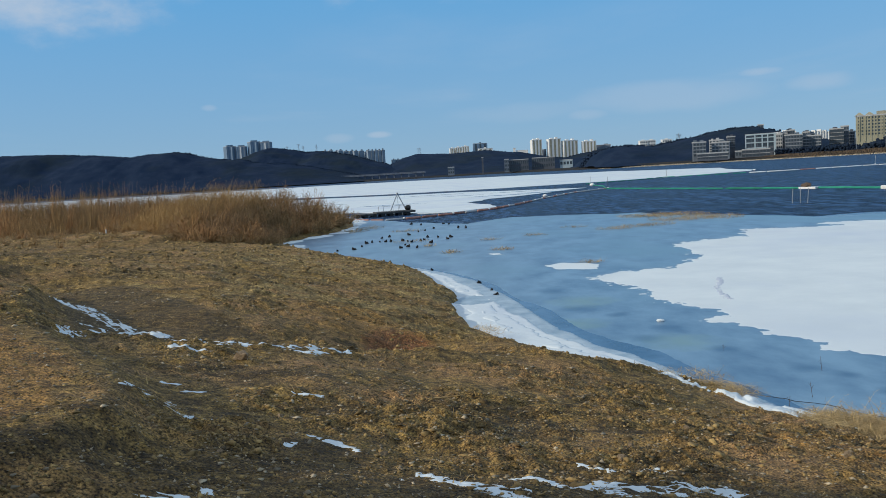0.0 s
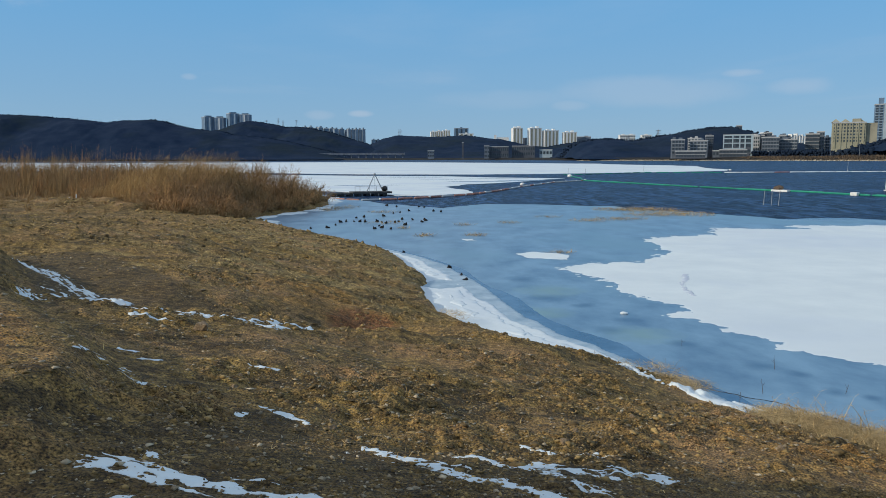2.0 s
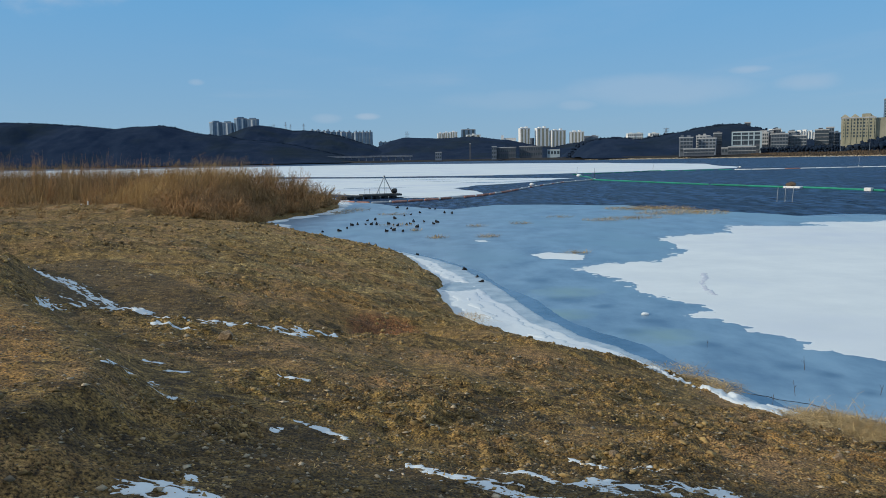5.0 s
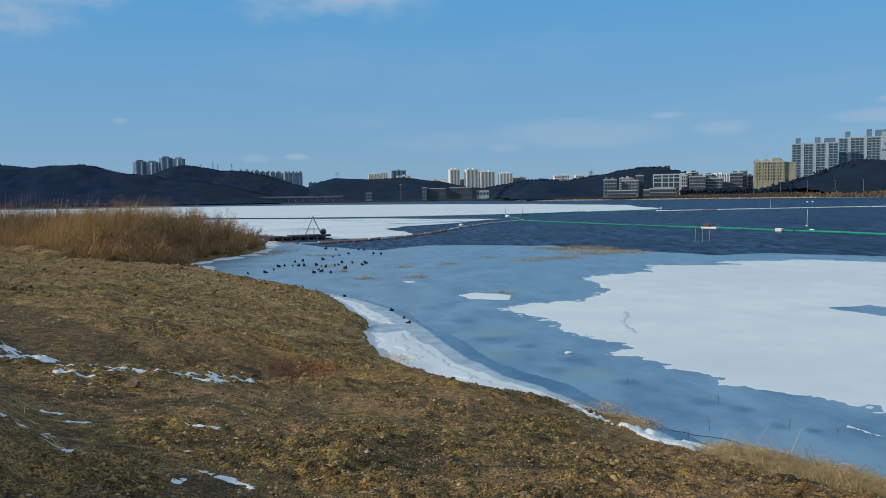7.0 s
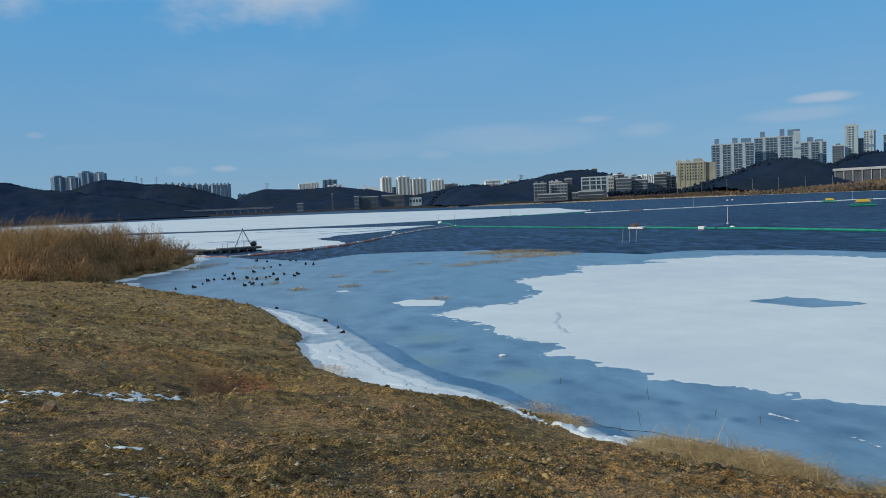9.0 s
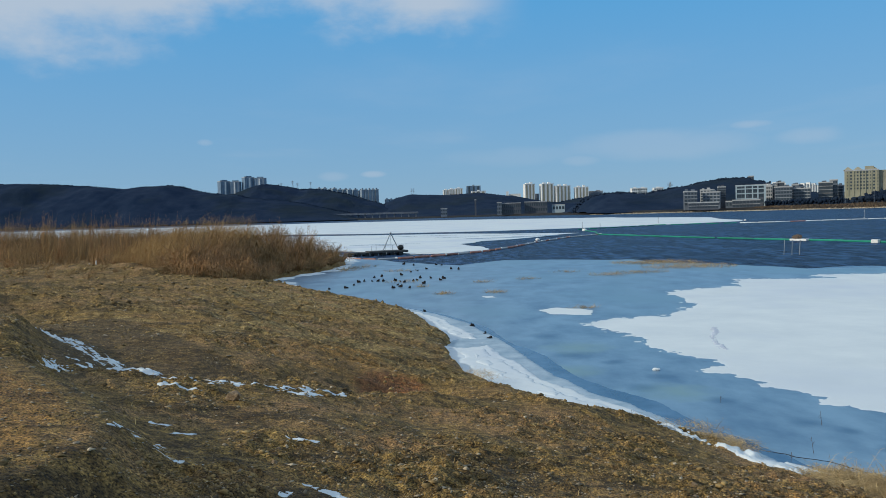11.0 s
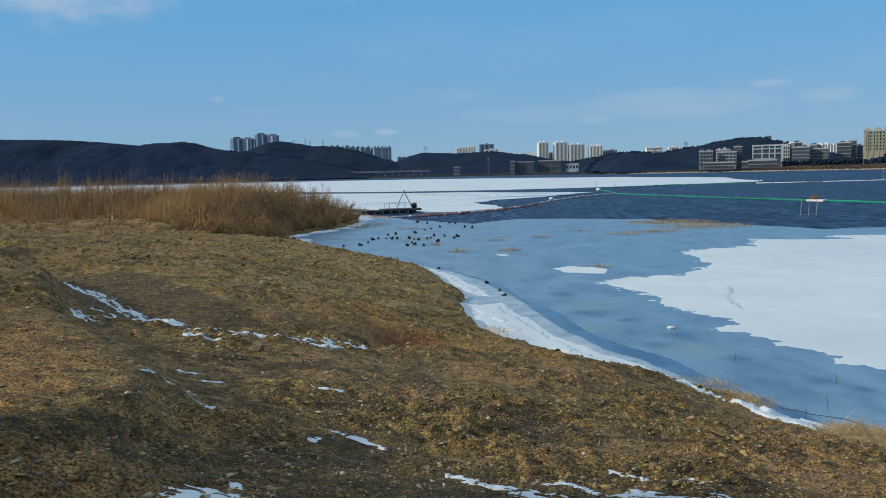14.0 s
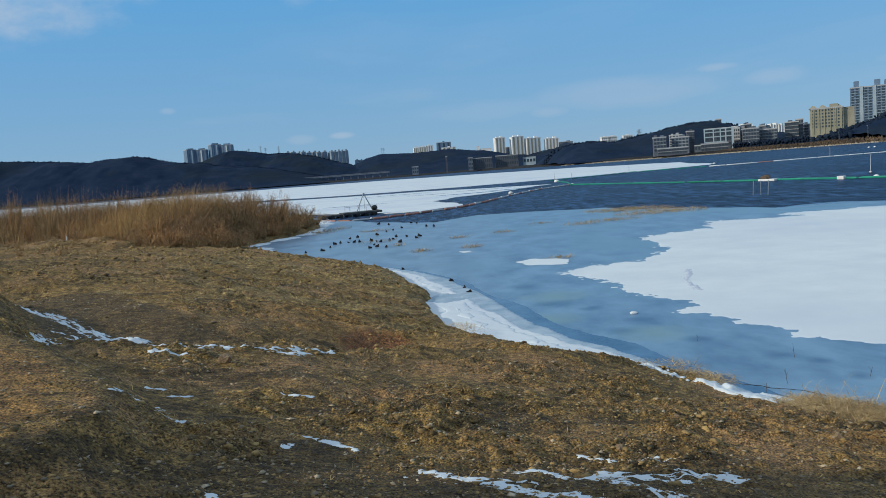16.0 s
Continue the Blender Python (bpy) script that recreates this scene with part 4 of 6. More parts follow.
    strands("bare_bushes", roots(p), 2.2 + 1.2 * g.random(len(p)), 0.8 + 0.6 * g.random(len(p)), 60, 0.03, g, M_BRIAR, "scraggy bare bushes behind the reeds", 0.026, 4, True)
    # a few bleached stems that stand out over the rest
    p = spread(700, -34, -14.5, 41, 60, 0.9, lambda x, y: inside(x, y) > 0.8, g)
    strands("reed_plumes", roots(p), 1.9 + 0.8 * g.random(len(p)), np.full(len(p), 0.35), 4, 0.18, g, M_REED, "feathery dry seed heads standing over the reeds", 0.012, 4)


build_reeds()


def tuft(name, seed, n, h, spread_by, stalks):
    """A mat of bent dry blades with a few taller seeding stalks."""
    g = np.random.default_rng(seed)
    a, r = g.random(n) * 2 * math.pi, spread_by * np.sqrt(g.random(n))
    base = np.stack([np.cos(a) * r, np.sin(a) * r, np.full(n, -0.03)], -1)
    hh = h * (0.35 + 0.75 * g.random(n))
    out = 0.5 + 1.7 * g.random(n)
    b = a + g.normal(0, 2.4, n)
    rise = hh * (0.72 - 0.36 * out)
    tall = np.arange(n) < stalks
    hh, out = np.where(tall, h * (1.1 + 1.0 * g.random(n)), hh), np.where(tall, 0.15 + 0.45 * g.random(n), out)
    rise = np.where(tall, hh, rise)
    tip = base + np.stack([np.cos(b) * hh * out, np.sin(b) * hh * out, rise], -1)
    sag = np.stack([np.zeros(n), np.zeros(n), np.where(tall, 0.06, 0.34) * hh], -1)
    # each stalk carries short side shoots
    k = np.repeat(np.flatnonzero(tall), 5)
    f = 0.55 + 0.45 * g.random((len(k), 1))
    sb = base[k] + (tip[k] - base[k]) * f
    sa, sl = g.random(len(k)) * 2 * math.pi, 0.03 + 0.06 * g.random(len(k))
    st = sb + np.stack([np.cos(sa) * sl, np.sin(sa) * sl, 0.5 * sl], -1)
    width = np.concatenate([0.003 + 0.003 * g.random(n), np.full(len(k), 0.003)])
    return blades(name, np.concatenate([base, sb]), np.concatenate([tip, st]), np.concatenate([sag, np.zeros((len(k), 3))]), width, g, M_STRAW)


def build_tufts():
    g = random.Random(4)
    kinds = [tuft("grass_tuft", 50 + i, n, h, r, k) for i, (n, h, r, k) in enumerate(((420, 0.17, 0.30, 8), (520, 0.19, 0.42, 6), (170, 0.13, 0.24, 12)))]
    for k in kinds:
        tagged(k, "dry straw-yellow grass tuft at the frozen shore", "grass tuft", "grass tufts along the shore")
    spots = []
    for i in range(4200):
        y = g.uniform(6.5, 17)
        x = g.uniform(0.5, 9)
        d = float(shore_distance(np.array([x]), np.array([y]))[0])
        dense = 1.0 if y < 9.2 else 1.0 if y < 11.8 else 0.6 if y < 14 else 0.25
        clump = float(fbm(np.array([x / 0.8]), np.array([y / 0.8]), 141, 2)[0])
        bare = math.hypot(x - 4.45, y - 10.85) < 0.72
        if -0.35 < d < (0.9 if y < 11.5 else 0.5) and clump > (0.08 if y < 9.4 else 0.10) and not bare and g.random() < dense:
            spots.append((x, y, d))
    for i, (x, y, d) in enumerate(spots[:190]):
        k = kinds[i % 3]
        m = pose(x, y, max(ground_z(x, y), 0.0) if d > 0 else 0.0, 0, 0, g.uniform(0, 360)) @ Matrix.Diagonal((*[g.uniform(0.75, 1.25)] * 3, 1))
        if i < 3:
            k.matrix_basis = m
        else:
            o = copy_thing(k, m)
            k = g.uniform(0.75, 1.5) * (1.0 if y < 11.4 else 0.75)
            o.scale = (k * 1.2, k * 1.2, k * g.uniform(0.45, 0.9) * (0.65 if d > 0.5 else 1.0))


build_tufts()


# ---- snow lying on the bank ----
def drift(name, mask, lift, x0, x1, y0, y1, res, label, on_ice=False, kind="", group=""):
    """Snow on the ground wherever mask(x, y) is over zero; it thins out to its edge."""
    xs, ys = np.arange(x0, x1, res), np.arange(y0, y1, res)
    x, y = np.meshgrid(xs, ys)
    m = mask(x, y)
    base = np.maximum(height(x, y), 0.0) if not on_ice else np.zeros_like(x)
    z = base + np.where(m > 0, lift * np.clip(m / 0.12, 0.12, 1) ** 0.6, -0.03) + 0.4 * lift * fbm(x / 0.2, y / 0.2, 77, 2)
    keep = (np.maximum.reduce([m[:-1, :-1], m[1:, :-1], m[:-1, 1:], m[1:, 1:]]) > 0)
    ob = grid_mesh(name, np.stack([x, y, z], -1).reshape(-1, 3), len(ys), len(xs), M_SNOW, keep=keep)
    return tagged(ob, label, "snow", group, kind)


def streak(pts, width, ragged_by=0.16, fine=0.075):
    """Snow along a line, broken into thin strokes that run with it."""
    dx, dy = pts[-1][0] - pts[0][0], pts[-1][1] - pts[0][1]
    k = math.hypot(dx, dy)
    dx, dy = dx / k, dy / k

    def mask(x, y):
        u, v = x * dx + y * dy, y * dx - x * dy
        lace = 2.2 * ragged_by * fbm(u / 0.75, v / 0.05, 7, 3) + 1.2 * ragged_by * fbm(u / 0.12, v / 0.03, 8, 3)
        return width - to_line(x, y, pts) + lace + 2.4 * fine * fbm(x / 0.07, y / 0.045, 17, 4)
    return mask


def build_snow():
    near_streaks = [([(-1.17, 4.16), (-1.01, 4.12), (-0.87, 4.06), (-0.67, 4.08), (-0.45, 3.96), (-0.19, 3.88)], 0.085, 0.13),
                    ([(-1.06, 4.31), (-0.97, 4.08)], 0.020, 0.06),
                    ([(-1.04, 3.73), (-0.91, 3.83)], 0.004, 0.05),
                    ([(-0.13, 5.07), (0.12, 4.93), (0.40, 4.75), (0.65, 4.52), (0.85, 4.34)], 0.050, 0.1),
                    ([(0.47, 5.17), (0.65, 5.16), (0.82, 4.94), (0.97, 4.71), (1.11, 4.53)], 0.045, 0.1),
                    ([(0.96, 4.97), (1.14, 4.92), (1.31, 4.88)], 0.016, 0.08),
                    ([(0.93, 5.00), (1.09, 4.90), (1.29, 4.91), (1.45, 5.02), (1.61, 5.07)], 0.030, 0.1),
                    ([(0.91, 5.53), (1.03, 5.39)], 0.016, 0.05),
                    ([(1.15, 5.29), (1.38, 5.41)], 0.006, 0.05),
                    ([(-0.07, 3.96), (0.04, 4.00)], 0.020, 0.06),
                    ([(-1.82, 5.65), (-1.85, 6.12)], 0.022, 0.07),
                    ([(-1.70, 5.66), (-1.54, 5.71)], 0.012, 0.06),
                    ([(-0.95, 5.47), (-0.92, 5.54)], 0.006, 0.04),
                    ([(-0.86, 5.79), (-0.74, 5.67), (-0.54, 5.55)], 0.010, 0.06),
                    ([(-1.89, 5.43), (-1.91, 5.75)], 0.000, 0.05),
                    ([(-2.21, 6.86), (-2.08, 6.91)], 0.000, 0.05),
                    ([(-1.94, 6.71), (-1.87, 6.72)], -0.004, 0.05),
                    ([(-1.11, 6.81), (-0.94, 6.83)], -0.004, 0.05)]
    far_streaks = [([(-6.71, 13.87), (-6.01, 13.34), (-5.04, 11.99), (-4.37, 11.37), (-2.97, 8.90)], 0.050, 0.17),
                   ([(-3.72, 8.44), (-4.33, 10.34), (-3.28, 8.83), (-2.91, 8.91), (-2.41, 8.70), (-2.21, 8.81)], 0.050, 0.09),
                   ([(-5.73, 13.07), (-4.86, 11.90), (-4.22, 10.93)], 0.030, 0.2),
                   ([(-4.53, 10.65), (-4.31, 10.56), (-3.37, 8.88)], 0.050, 0.16),
                   ([(-2.21, 8.81), (-1.83, 8.80), (-1.60, 9.10), (-1.32, 9.31), (-1.04, 9.40)], 0.022, 0.08),
                   ([(-1.71, 9.00), (-1.43, 8.94), (-1.33, 9.16)], 0.030, 0.14),
                   ([(-2.62, 8.29), (-2.31, 8.28)], 0.006, 0.08),
                   ([(-2.38, 7.76), (-2.20, 7.84)], 0.000, 0.07),
                   ([(-1.18, 9.09), (-0.98, 9.18)], 0.000, 0.06),
                   ([(-4.02, 8.68), (-4.59, 10.22)], 0.000, 0.1)]
    for pts, w, rag in near_streaks + far_streaks:
        xs, ys = [p[0] for p in pts], [p[1] for p in pts]
        far = max(ys) > 8
        drift("snow_streak", streak(pts, w, rag), 0.004 if not far else 0.009, min(xs) - 0.4, max(xs) + 0.4, min(ys) - 0.4, max(ys) + 0.4, 0.0085 if not far else 0.014,
              "thin white snow streak in a rut of the earth", kind="stuff")

    def shore_band(x, y):
        band = to_line(x, y, SNOW_EDGE + [(4.0, 11.0), (-6, 12), (-6, 34)], True) + 0.30 * fbm(x / 0.8, y / 1.1, 27, 3) + 0.16 * fbm(x / 0.2, y / 0.25, 28, 2)
        gap = 0.45 - np.hypot((x - 0.85) / 1.3, (y - 22.6) / 1.6) + 0.5 * fbm(x / 0.35, y / 0.35, 30, 3)
        return np.minimum.reduce([band, 0.16 - shore_distance(x, y), -gap])
    ob = drift("shore_snow", shore_band, 0.05, -3, 5.2, 10.5, 35, 0.035, "smooth white snow bank along the frozen shore", on_ice=True, kind="structure")
    # layer upon layer: each lip stands a little back from the one below
    for i, back in enumerate((0.34, 0.72)):
        drift("snow_lip", lambda x, y: np.minimum(shore_band(x, y) - back - 0.5 * fbm(x / 1.3 + 9 * i, y / 0.7, 33 + i, 3), 2.0 - 0.1 * np.abs(y - 18)), 0.022, -1.5, 4.6, 11.5, 28, 0.035,
              "wind-cut upper layer of the shore snow", on_ice=True, kind="structure").location.z = 0.045 + 0.02 * i

    def slush_band(x, y):
        band = to_line(x, y, RIM + [(4.4, 9.0), (-6, 12), (-6, 36)], True)
        return np.minimum(band + 0.25 * fbm(x / 0.7, y / 0.9, 29, 4), 0.05 - shore_distance(x, y))
    ob = drift("shore_slush", slush_band, 0.022, -3, 6, 9, 35, 0.04, "grey-blue slush shelf outside the shore snow", on_ice=True, kind="structure")
    ob.data.materials.clear()
    ob.data.materials.append(M_SLUSH)

    def reed_band(x, y):
        d = shore_distance(x, y)
        return np.minimum(1.2 + d, 0.4 - d) + 1.9 * fbm(x / 1.3, y / 0.8, 37, 4) - 0.50
    drift("shore_snow", reed_band, 0.05, -13, -3, 42, 72, 0.10, "patchy white snow at the foot of the reeds", on_ice=True, kind="structure")
    # windblown snow along a crack of the ice, and a trail trodden into the snow cover
    drift("snow_streak", streak([(7.86, 12.0), (7.97, 11.62), (8.17, 11.29), (8.24, 10.65), (8.26, 10.04)], 0.002, 0.10), 0.008, 7.4, 8.9, 9.6, 12.4, 0.02,
          "broken white snow line along an ice crack", on_ice=True, kind="stuff")
    ob = drift("trodden_snow", streak([(8.66, 24.2), (8.25, 23.0), (7.82, 22.1), (7.70, 21.3), (7.62, 20.6)], 0.10, 0.10), 0.016, 7.2, 9.1, 20.2, 24.6, 0.03,
               "grey trodden trail mark on the snow", on_ice=True, kind="structure")
    ob.data.materials.clear()
    ob.data.materials.append(M_TRODDEN)
    for pts, w in (([(4.38, 11.52), (4.56, 11.06), (4.77, 10.62), (4.93, 10.39)], 0.15), ([(4.05, 11.30), (4.25, 10.90), (4.4, 10.5)], 0.22), ([(3.4, 12.2), (3.75, 11.75)], 0.08), ([(4.9, 9.6), (5.3, 9.1)], 0.05)):
        xs, ys = [p[0] for p in pts], [p[1] for p in pts]
        drift("snow_patch", streak(pts, w, 0.22), 0.034, min(xs) - 0.7, max(xs) + 0.7, min(ys) - 0.6, max(ys) + 0.6, 0.03, "white snow patch among the dry shore grass", group="snow patches on the shore")


build_snow()


# ---- stones, twigs, stubs ----
def build_stones():
    rnd = random.Random(11)
    meshes = []
    for k in range(5):
        bm = bmesh.new()
        ball(bm, (0, 0, 0), 1, (1, rnd.uniform(0.6, 0.85), rnd.uniform(0.4, 0.6)), 2, 0.5, k + 1)
        for v in bm.verts:
            # knock flat facets into it
            for d in range(5):
                n = Vector((math.cos(d * 2.1 + k), math.sin(d * 2.1 + k), 0.5 - 0.25 * d)).normalized()
                over = v.co.dot(n) - (0.42 + 0.06 * ((d + k) % 3))
                if over > 0:
                    v.co -= n * over
        me = bpy.data.meshes.new("stone")
        bm.to_mesh(me)
        bm.free()
        me.materials.append(M_ROCK)
        meshes.append(me)
    spots = [(0.01, 4.67, 0.036), (2.18, 9.22, 0.06), (2.85, 6.04, 0.045), (-1.17, 6.57, 0.035), (-1.11, 6.12, 0.03), (1.19, 5.7, 0.045), (1.49, 7.42, 0.035), (1.4, 6.31, 0.035),
             (2.04, 7.03, 0.04), (-1.21, 5.03, 0.025), (-1.86, 8.03, 0.10), (-1.05, 5.0, 0.022), (-0.35, 5.55, 0.045), (-1.4, 5.4, 0.025)]
    for i in range(26):
        r, a = 3.6 * math.exp(rnd.random() * 1.9), radians(rnd.uniform(-30, 32))
        spots.append((r * math.sin(a), 1 + r * math.cos(a), rnd.uniform(0.010, 0.018) * (1 + r / 14)))
    for i, (x, y, s) in enumerate(spots):
        if float(shore_distance(np.array([x]), np.array([y]))[0]) < 0.4:
            continue
        ob = new("stone", meshes[i % 5])
        ob.matrix_basis = pose(x, y, ground_z(x, y) + 0.05 * s, rnd.uniform(-15, 15), rnd.uniform(-15, 15), rnd.uniform(0, 360)) @ Matrix.Diagonal((s, s, s, 1))
        tagged(ob, "weathered grey-brown stone half sunk in the earth", "stone", "stones on the bank")


build_stones()


def build_stubs():
    rnd = random.Random(21)
    kinds = []
    for k in range(4):
        bm = bmesh.new()
        ball(bm, (0, 0, 0.05), 0.10, (1.3, 0.9, 0.85), 2, 0.6, k + 3)
        ball(bm, (0.08, 0.02, 0.13), 0.06, (0.9, 0.8, 1.2), 1, 0.4, k + 9)
        me = bpy.data.meshes.new("plant_stub")
        bm.to_mesh(me)
        bm.free()
        me.materials.append(M_STUB)
        kinds.append(me)
    spots = [(-5.45, 40.7), (-4.6, 41.0), (-4.35, 42.6), (-4.25, 44.4), (-3.97, 44.9), (-3.5, 44.8), (-3.16, 44.7), (-2.85, 44.6), (-3.6, 47.5), (-3.16, 48.1), (-2.16, 44.7),
             (-1.84, 44.1), (-1.6, 43.6), (-1.96, 48.8), (-1.43, 51.2), (-1.0, 52.0), (-0.4, 53.6), (0.3, 58.0), (0.7, 57.2), (1.3, 53), (1.8, 52.4), (-2.2, 59.5), (-1.4, 58),
             (-1.1, 44.1), (-0.9, 44.7), (-0.74, 46.2), (-0.5, 42.4), (-0.1, 45.8), (0.45, 44.3), (0.66, 45.3), (-1.9, 41.9), (-1.7, 40.8), (-2.05, 40.3), (-1.2, 40.1),
             (-0.35, 30.3), (1.27, 26.0), (1.57, 24.3), (1.64, 23.4)]
    for i, (x, y) in enumerate(spots):
        s = rnd.uniform(0.6, 1.1) * (0.75 if y < 35 else 0.9)
        ob = new("plant_stub", kinds[i % 4])
        ob.matrix_basis = pose(x, y, -0.005, 0, 0, rnd.uniform(0, 360)) @ Matrix.Diagonal((s, s, s, 1))
        tagged(ob, "dark frozen water-plant clump stuck in the ice", "plant stub", "plant stubs in the ice")


build_stubs()


def build_straw_on_ice():
    for i, (x, y, rx, ry, n) in enumerate(((14.4, 53.6, 1.5, 1.7, 800), (16.6, 53.2, 1.7, 2.2, 1100), (17.6, 49.4, 1.5, 2.0, 900), (15.2, 48.8, 1.6, 1.4, 600), (12.2, 45.6, 1.5, 0.9, 420), (10.3, 44.6, 1.0, 0.8, 240),
                                           (2.96, 36.7, 0.45, 0.4, 120), (0.5, 36.7, 0.45, 0.4, 130), (2.8, 42.4, 0.5, 0.5, 100), (5.4, 43.5, 0.6, 0.5, 110), (-2.1, 52.6, 0.9, 0.8, 160),
                                           (5.8, 29.9, 0.5, 0.22, 90), (-6.3, 55.5, 1.0, 1.8, 420), (-5.2, 58.0, 0.9, 1.5, 260), (-0.6, 40.6, 0.35, 0.3, 70), (8.2, 47.5, 0.8, 0.7, 110), (-1.7, 44.0, 1.0, 0.9, 110))):
        g = np.random.default_rng(300 + i)
        a, r = g.random(n) * 2 * math.pi, g.random(n) ** 0.75 * 1.25
        bx, by = x + rx * r * np.cos(a), y + ry * r * np.sin(a)
        base = np.stack([bx, by, np.full(n, 0.004)], -1)
        b, h = g.random(n) * 2 * math.pi, 0.03 + 0.13 * g.random(n) ** 2
        run = 0.15 + 0.32 * g.random(n)
        tip = base + np.stack([np.cos(b) * run, np.sin(b) * run, h], -1)
        ob = blades("frozen_straw", base, tip, np.stack([np.zeros(n), np.zeros(n), h * 0.4], -1), 0.010 + 0.012 * g.random(n), g, M_STRAW)
        tagged(ob, "bleached straw clump frozen into the ice", "straw", "straw clumps in the ice")


build_straw_on_ice()


def build_twigs():
    rnd = random.Random(31)
    for x, y, h in ((5.62, 12.15, 0.26), (6.45, 13.5, 0.24), (6.9, 12.1, 0.14), (4.35, 12.9, 0.24), (4.9, 11.4, 0.28), (5.4, 15.2, 0.13), (3.4, 14.1, 0.22), (7.4, 11.6, 0.12)):
        bm = bmesh.new()
        top = (rnd.uniform(-0.06, 0.08), rnd.uniform(-0.05, 0.05), h)
        rod(bm, (0, 0, -0.04), top, 0.004, 0.002, 6)
        for k in range(3):
            f = rnd.uniform(0.4, 0.85)
            p = (top[0] * f, top[1] * f, h * f)
            rod(bm, p, (p[0] + rnd.uniform(-0.05, 0.05), p[1] + rnd.uniform(-0.03, 0.03), p[2] + rnd.uniform(0.03, 0.08)), 0.002, 0.001, 5)
        ob = part("twig", bm, M_TWIG)
        ob.location = (x, y, max(0.0, ground_z(x, y)))
        tagged(ob, "thin bare twig standing in the ice", "twig", "twigs in the ice")
    bm = bmesh.new()
    rod(bm, (0, 0, -0.1), (0.02, 0, 0.15), 0.014, 0.010, 10)
    ob = part("stake", bm, M_TWIG)
    ob.location = (-3.74, 9.3, ground_z(-3.74, 9.3))
    tagged(ob, "short weathered wooden stake in the hollow", "stake")
    for dx in (0.0, 0.42):
        bm = bmesh.new()
        rod(bm, (0, 0, -0.1), (0.03, 0, 0.18 + dx * 0.35), 0.04, 0.035, 8)
        ob = part("marker_post", bm, M_FLOAT)
        ob.location = (-20.6 + dx, 46.6, ground_z(-20.6 + dx, 46.6))
        tagged(ob, "pale marker post in front of the reeds", "post", "marker posts")
    bm = bmesh.new()
    ball(bm, (0, 0, 0.02), 0.075, (1.3, 0.9, 0.5), 2, 0.3, 5)
    ob = part("snow_lump", bm, M_SNOW)
    ob.location = (5.1, 18.3, 0)
    tagged(ob, "lone white lump of snow on the ice", "snow lump")
    bm = bmesh.new()
    rod(bm, (-0.15, 0, 0), (0.15, 0.03, 0.008), 0.006, 0.004, 8)
    ob = part("stick", bm, M_STRAW)
    ob.location = (0.03, 7.22, ground_z(0.03, 7.22) + 0.02)
    tagged(ob, "pale dry stick lying on the earth", "stick")


build_twigs()


# ---- on the water: raft, booms, floats ----
def thing(name, label, category, m, group=""):
    ob = new(name)
    ob.empty_display_size = 0.2
    ob.matrix_basis = m
    return tagged(ob, label, category, group)


def build_raft():
    root = thing("floating_raft", "dark work raft with steel tripod beside the snow field", "raft", pose(-2.6, 77.4, -0.05, 0, 0, 17))
    part("deck", boxed(-4.0, 0, -0.9, 0.9, 0.22, 0.42, bevel=0.03), M_DECK, root)
    part("rear_deck", boxed(-6.1, -4.05, -0.8, 0.8, 0.14, 0.32, bevel=0.03), M_DECK, root, "lower rear deck")
    for i in range(7):
        x0 = -5.9 + i * 0.86
        bm = bmesh.new()
        rod(bm, (x0, -0.85, 0.12), (x0, 0.85, 0.12), 0.22, None, 14)
        part("float_drum", bm, M_DARK, root)
    apex = (-1.55, 0, 2.15)
    for p in ((-2.55, -0.7, 0.42), (-2.2, 0.7, 0.42), (-0.75, -0.1, 0.42)):
        part("tripod_leg", rod(bmesh.new(), p, apex, 0.05, 0.045, 10), M_STEEL, root)
    bm = bmesh.new()
    ball(bm, (-1.55, 0, 2.16), 0.11, (1, 1, 0.8), 2)
    part("tripod_head", bm, M_STEEL, root)
    part("pulley_rope", rod(bmesh.new(), (-1.55, 0, 2.1), (-1.55, 0, 0.45), 0.012, None, 6), M_DARK, root)
    for x in (-3.4, -2.9, -1.9, -1.2, -0.2, -0.05):
        part("rail_post", rod(bmesh.new(), (x, 0.8, 0.42), (x, 0.8, 0.92), 0.018, None, 6), M_STEEL, root)
    part("handrail", rod(bmesh.new(), (-3.4, 0.8, 0.90), (-0.05, 0.8, 0.90), 0.015, None, 6), M_STEEL, root)
    bm = bmesh.new()
    ball(bm, (-0.6, -0.2, 0.68), 0.30, (1.1, 0.95, 0.9), 2, 0.1)
    part("tank", bm, M_DARK, root, "round black tank")


build_raft()


def along(pts, gap):
    """Evenly spaced points and headings on a line."""
    out, carry = [], 0.0
    for (ax, ay), (bx, by) in zip(pts[:-1], pts[1:]):
        length = math.hypot(bx - ax, by - ay)
        s = carry
        while s < length:
            out.append((ax + (bx - ax) * s / length, ay + (by - ay) * s / length, math.degrees(math.atan2(by - ay, bx - ax))))
            s += gap
        carry = s - length
    return out


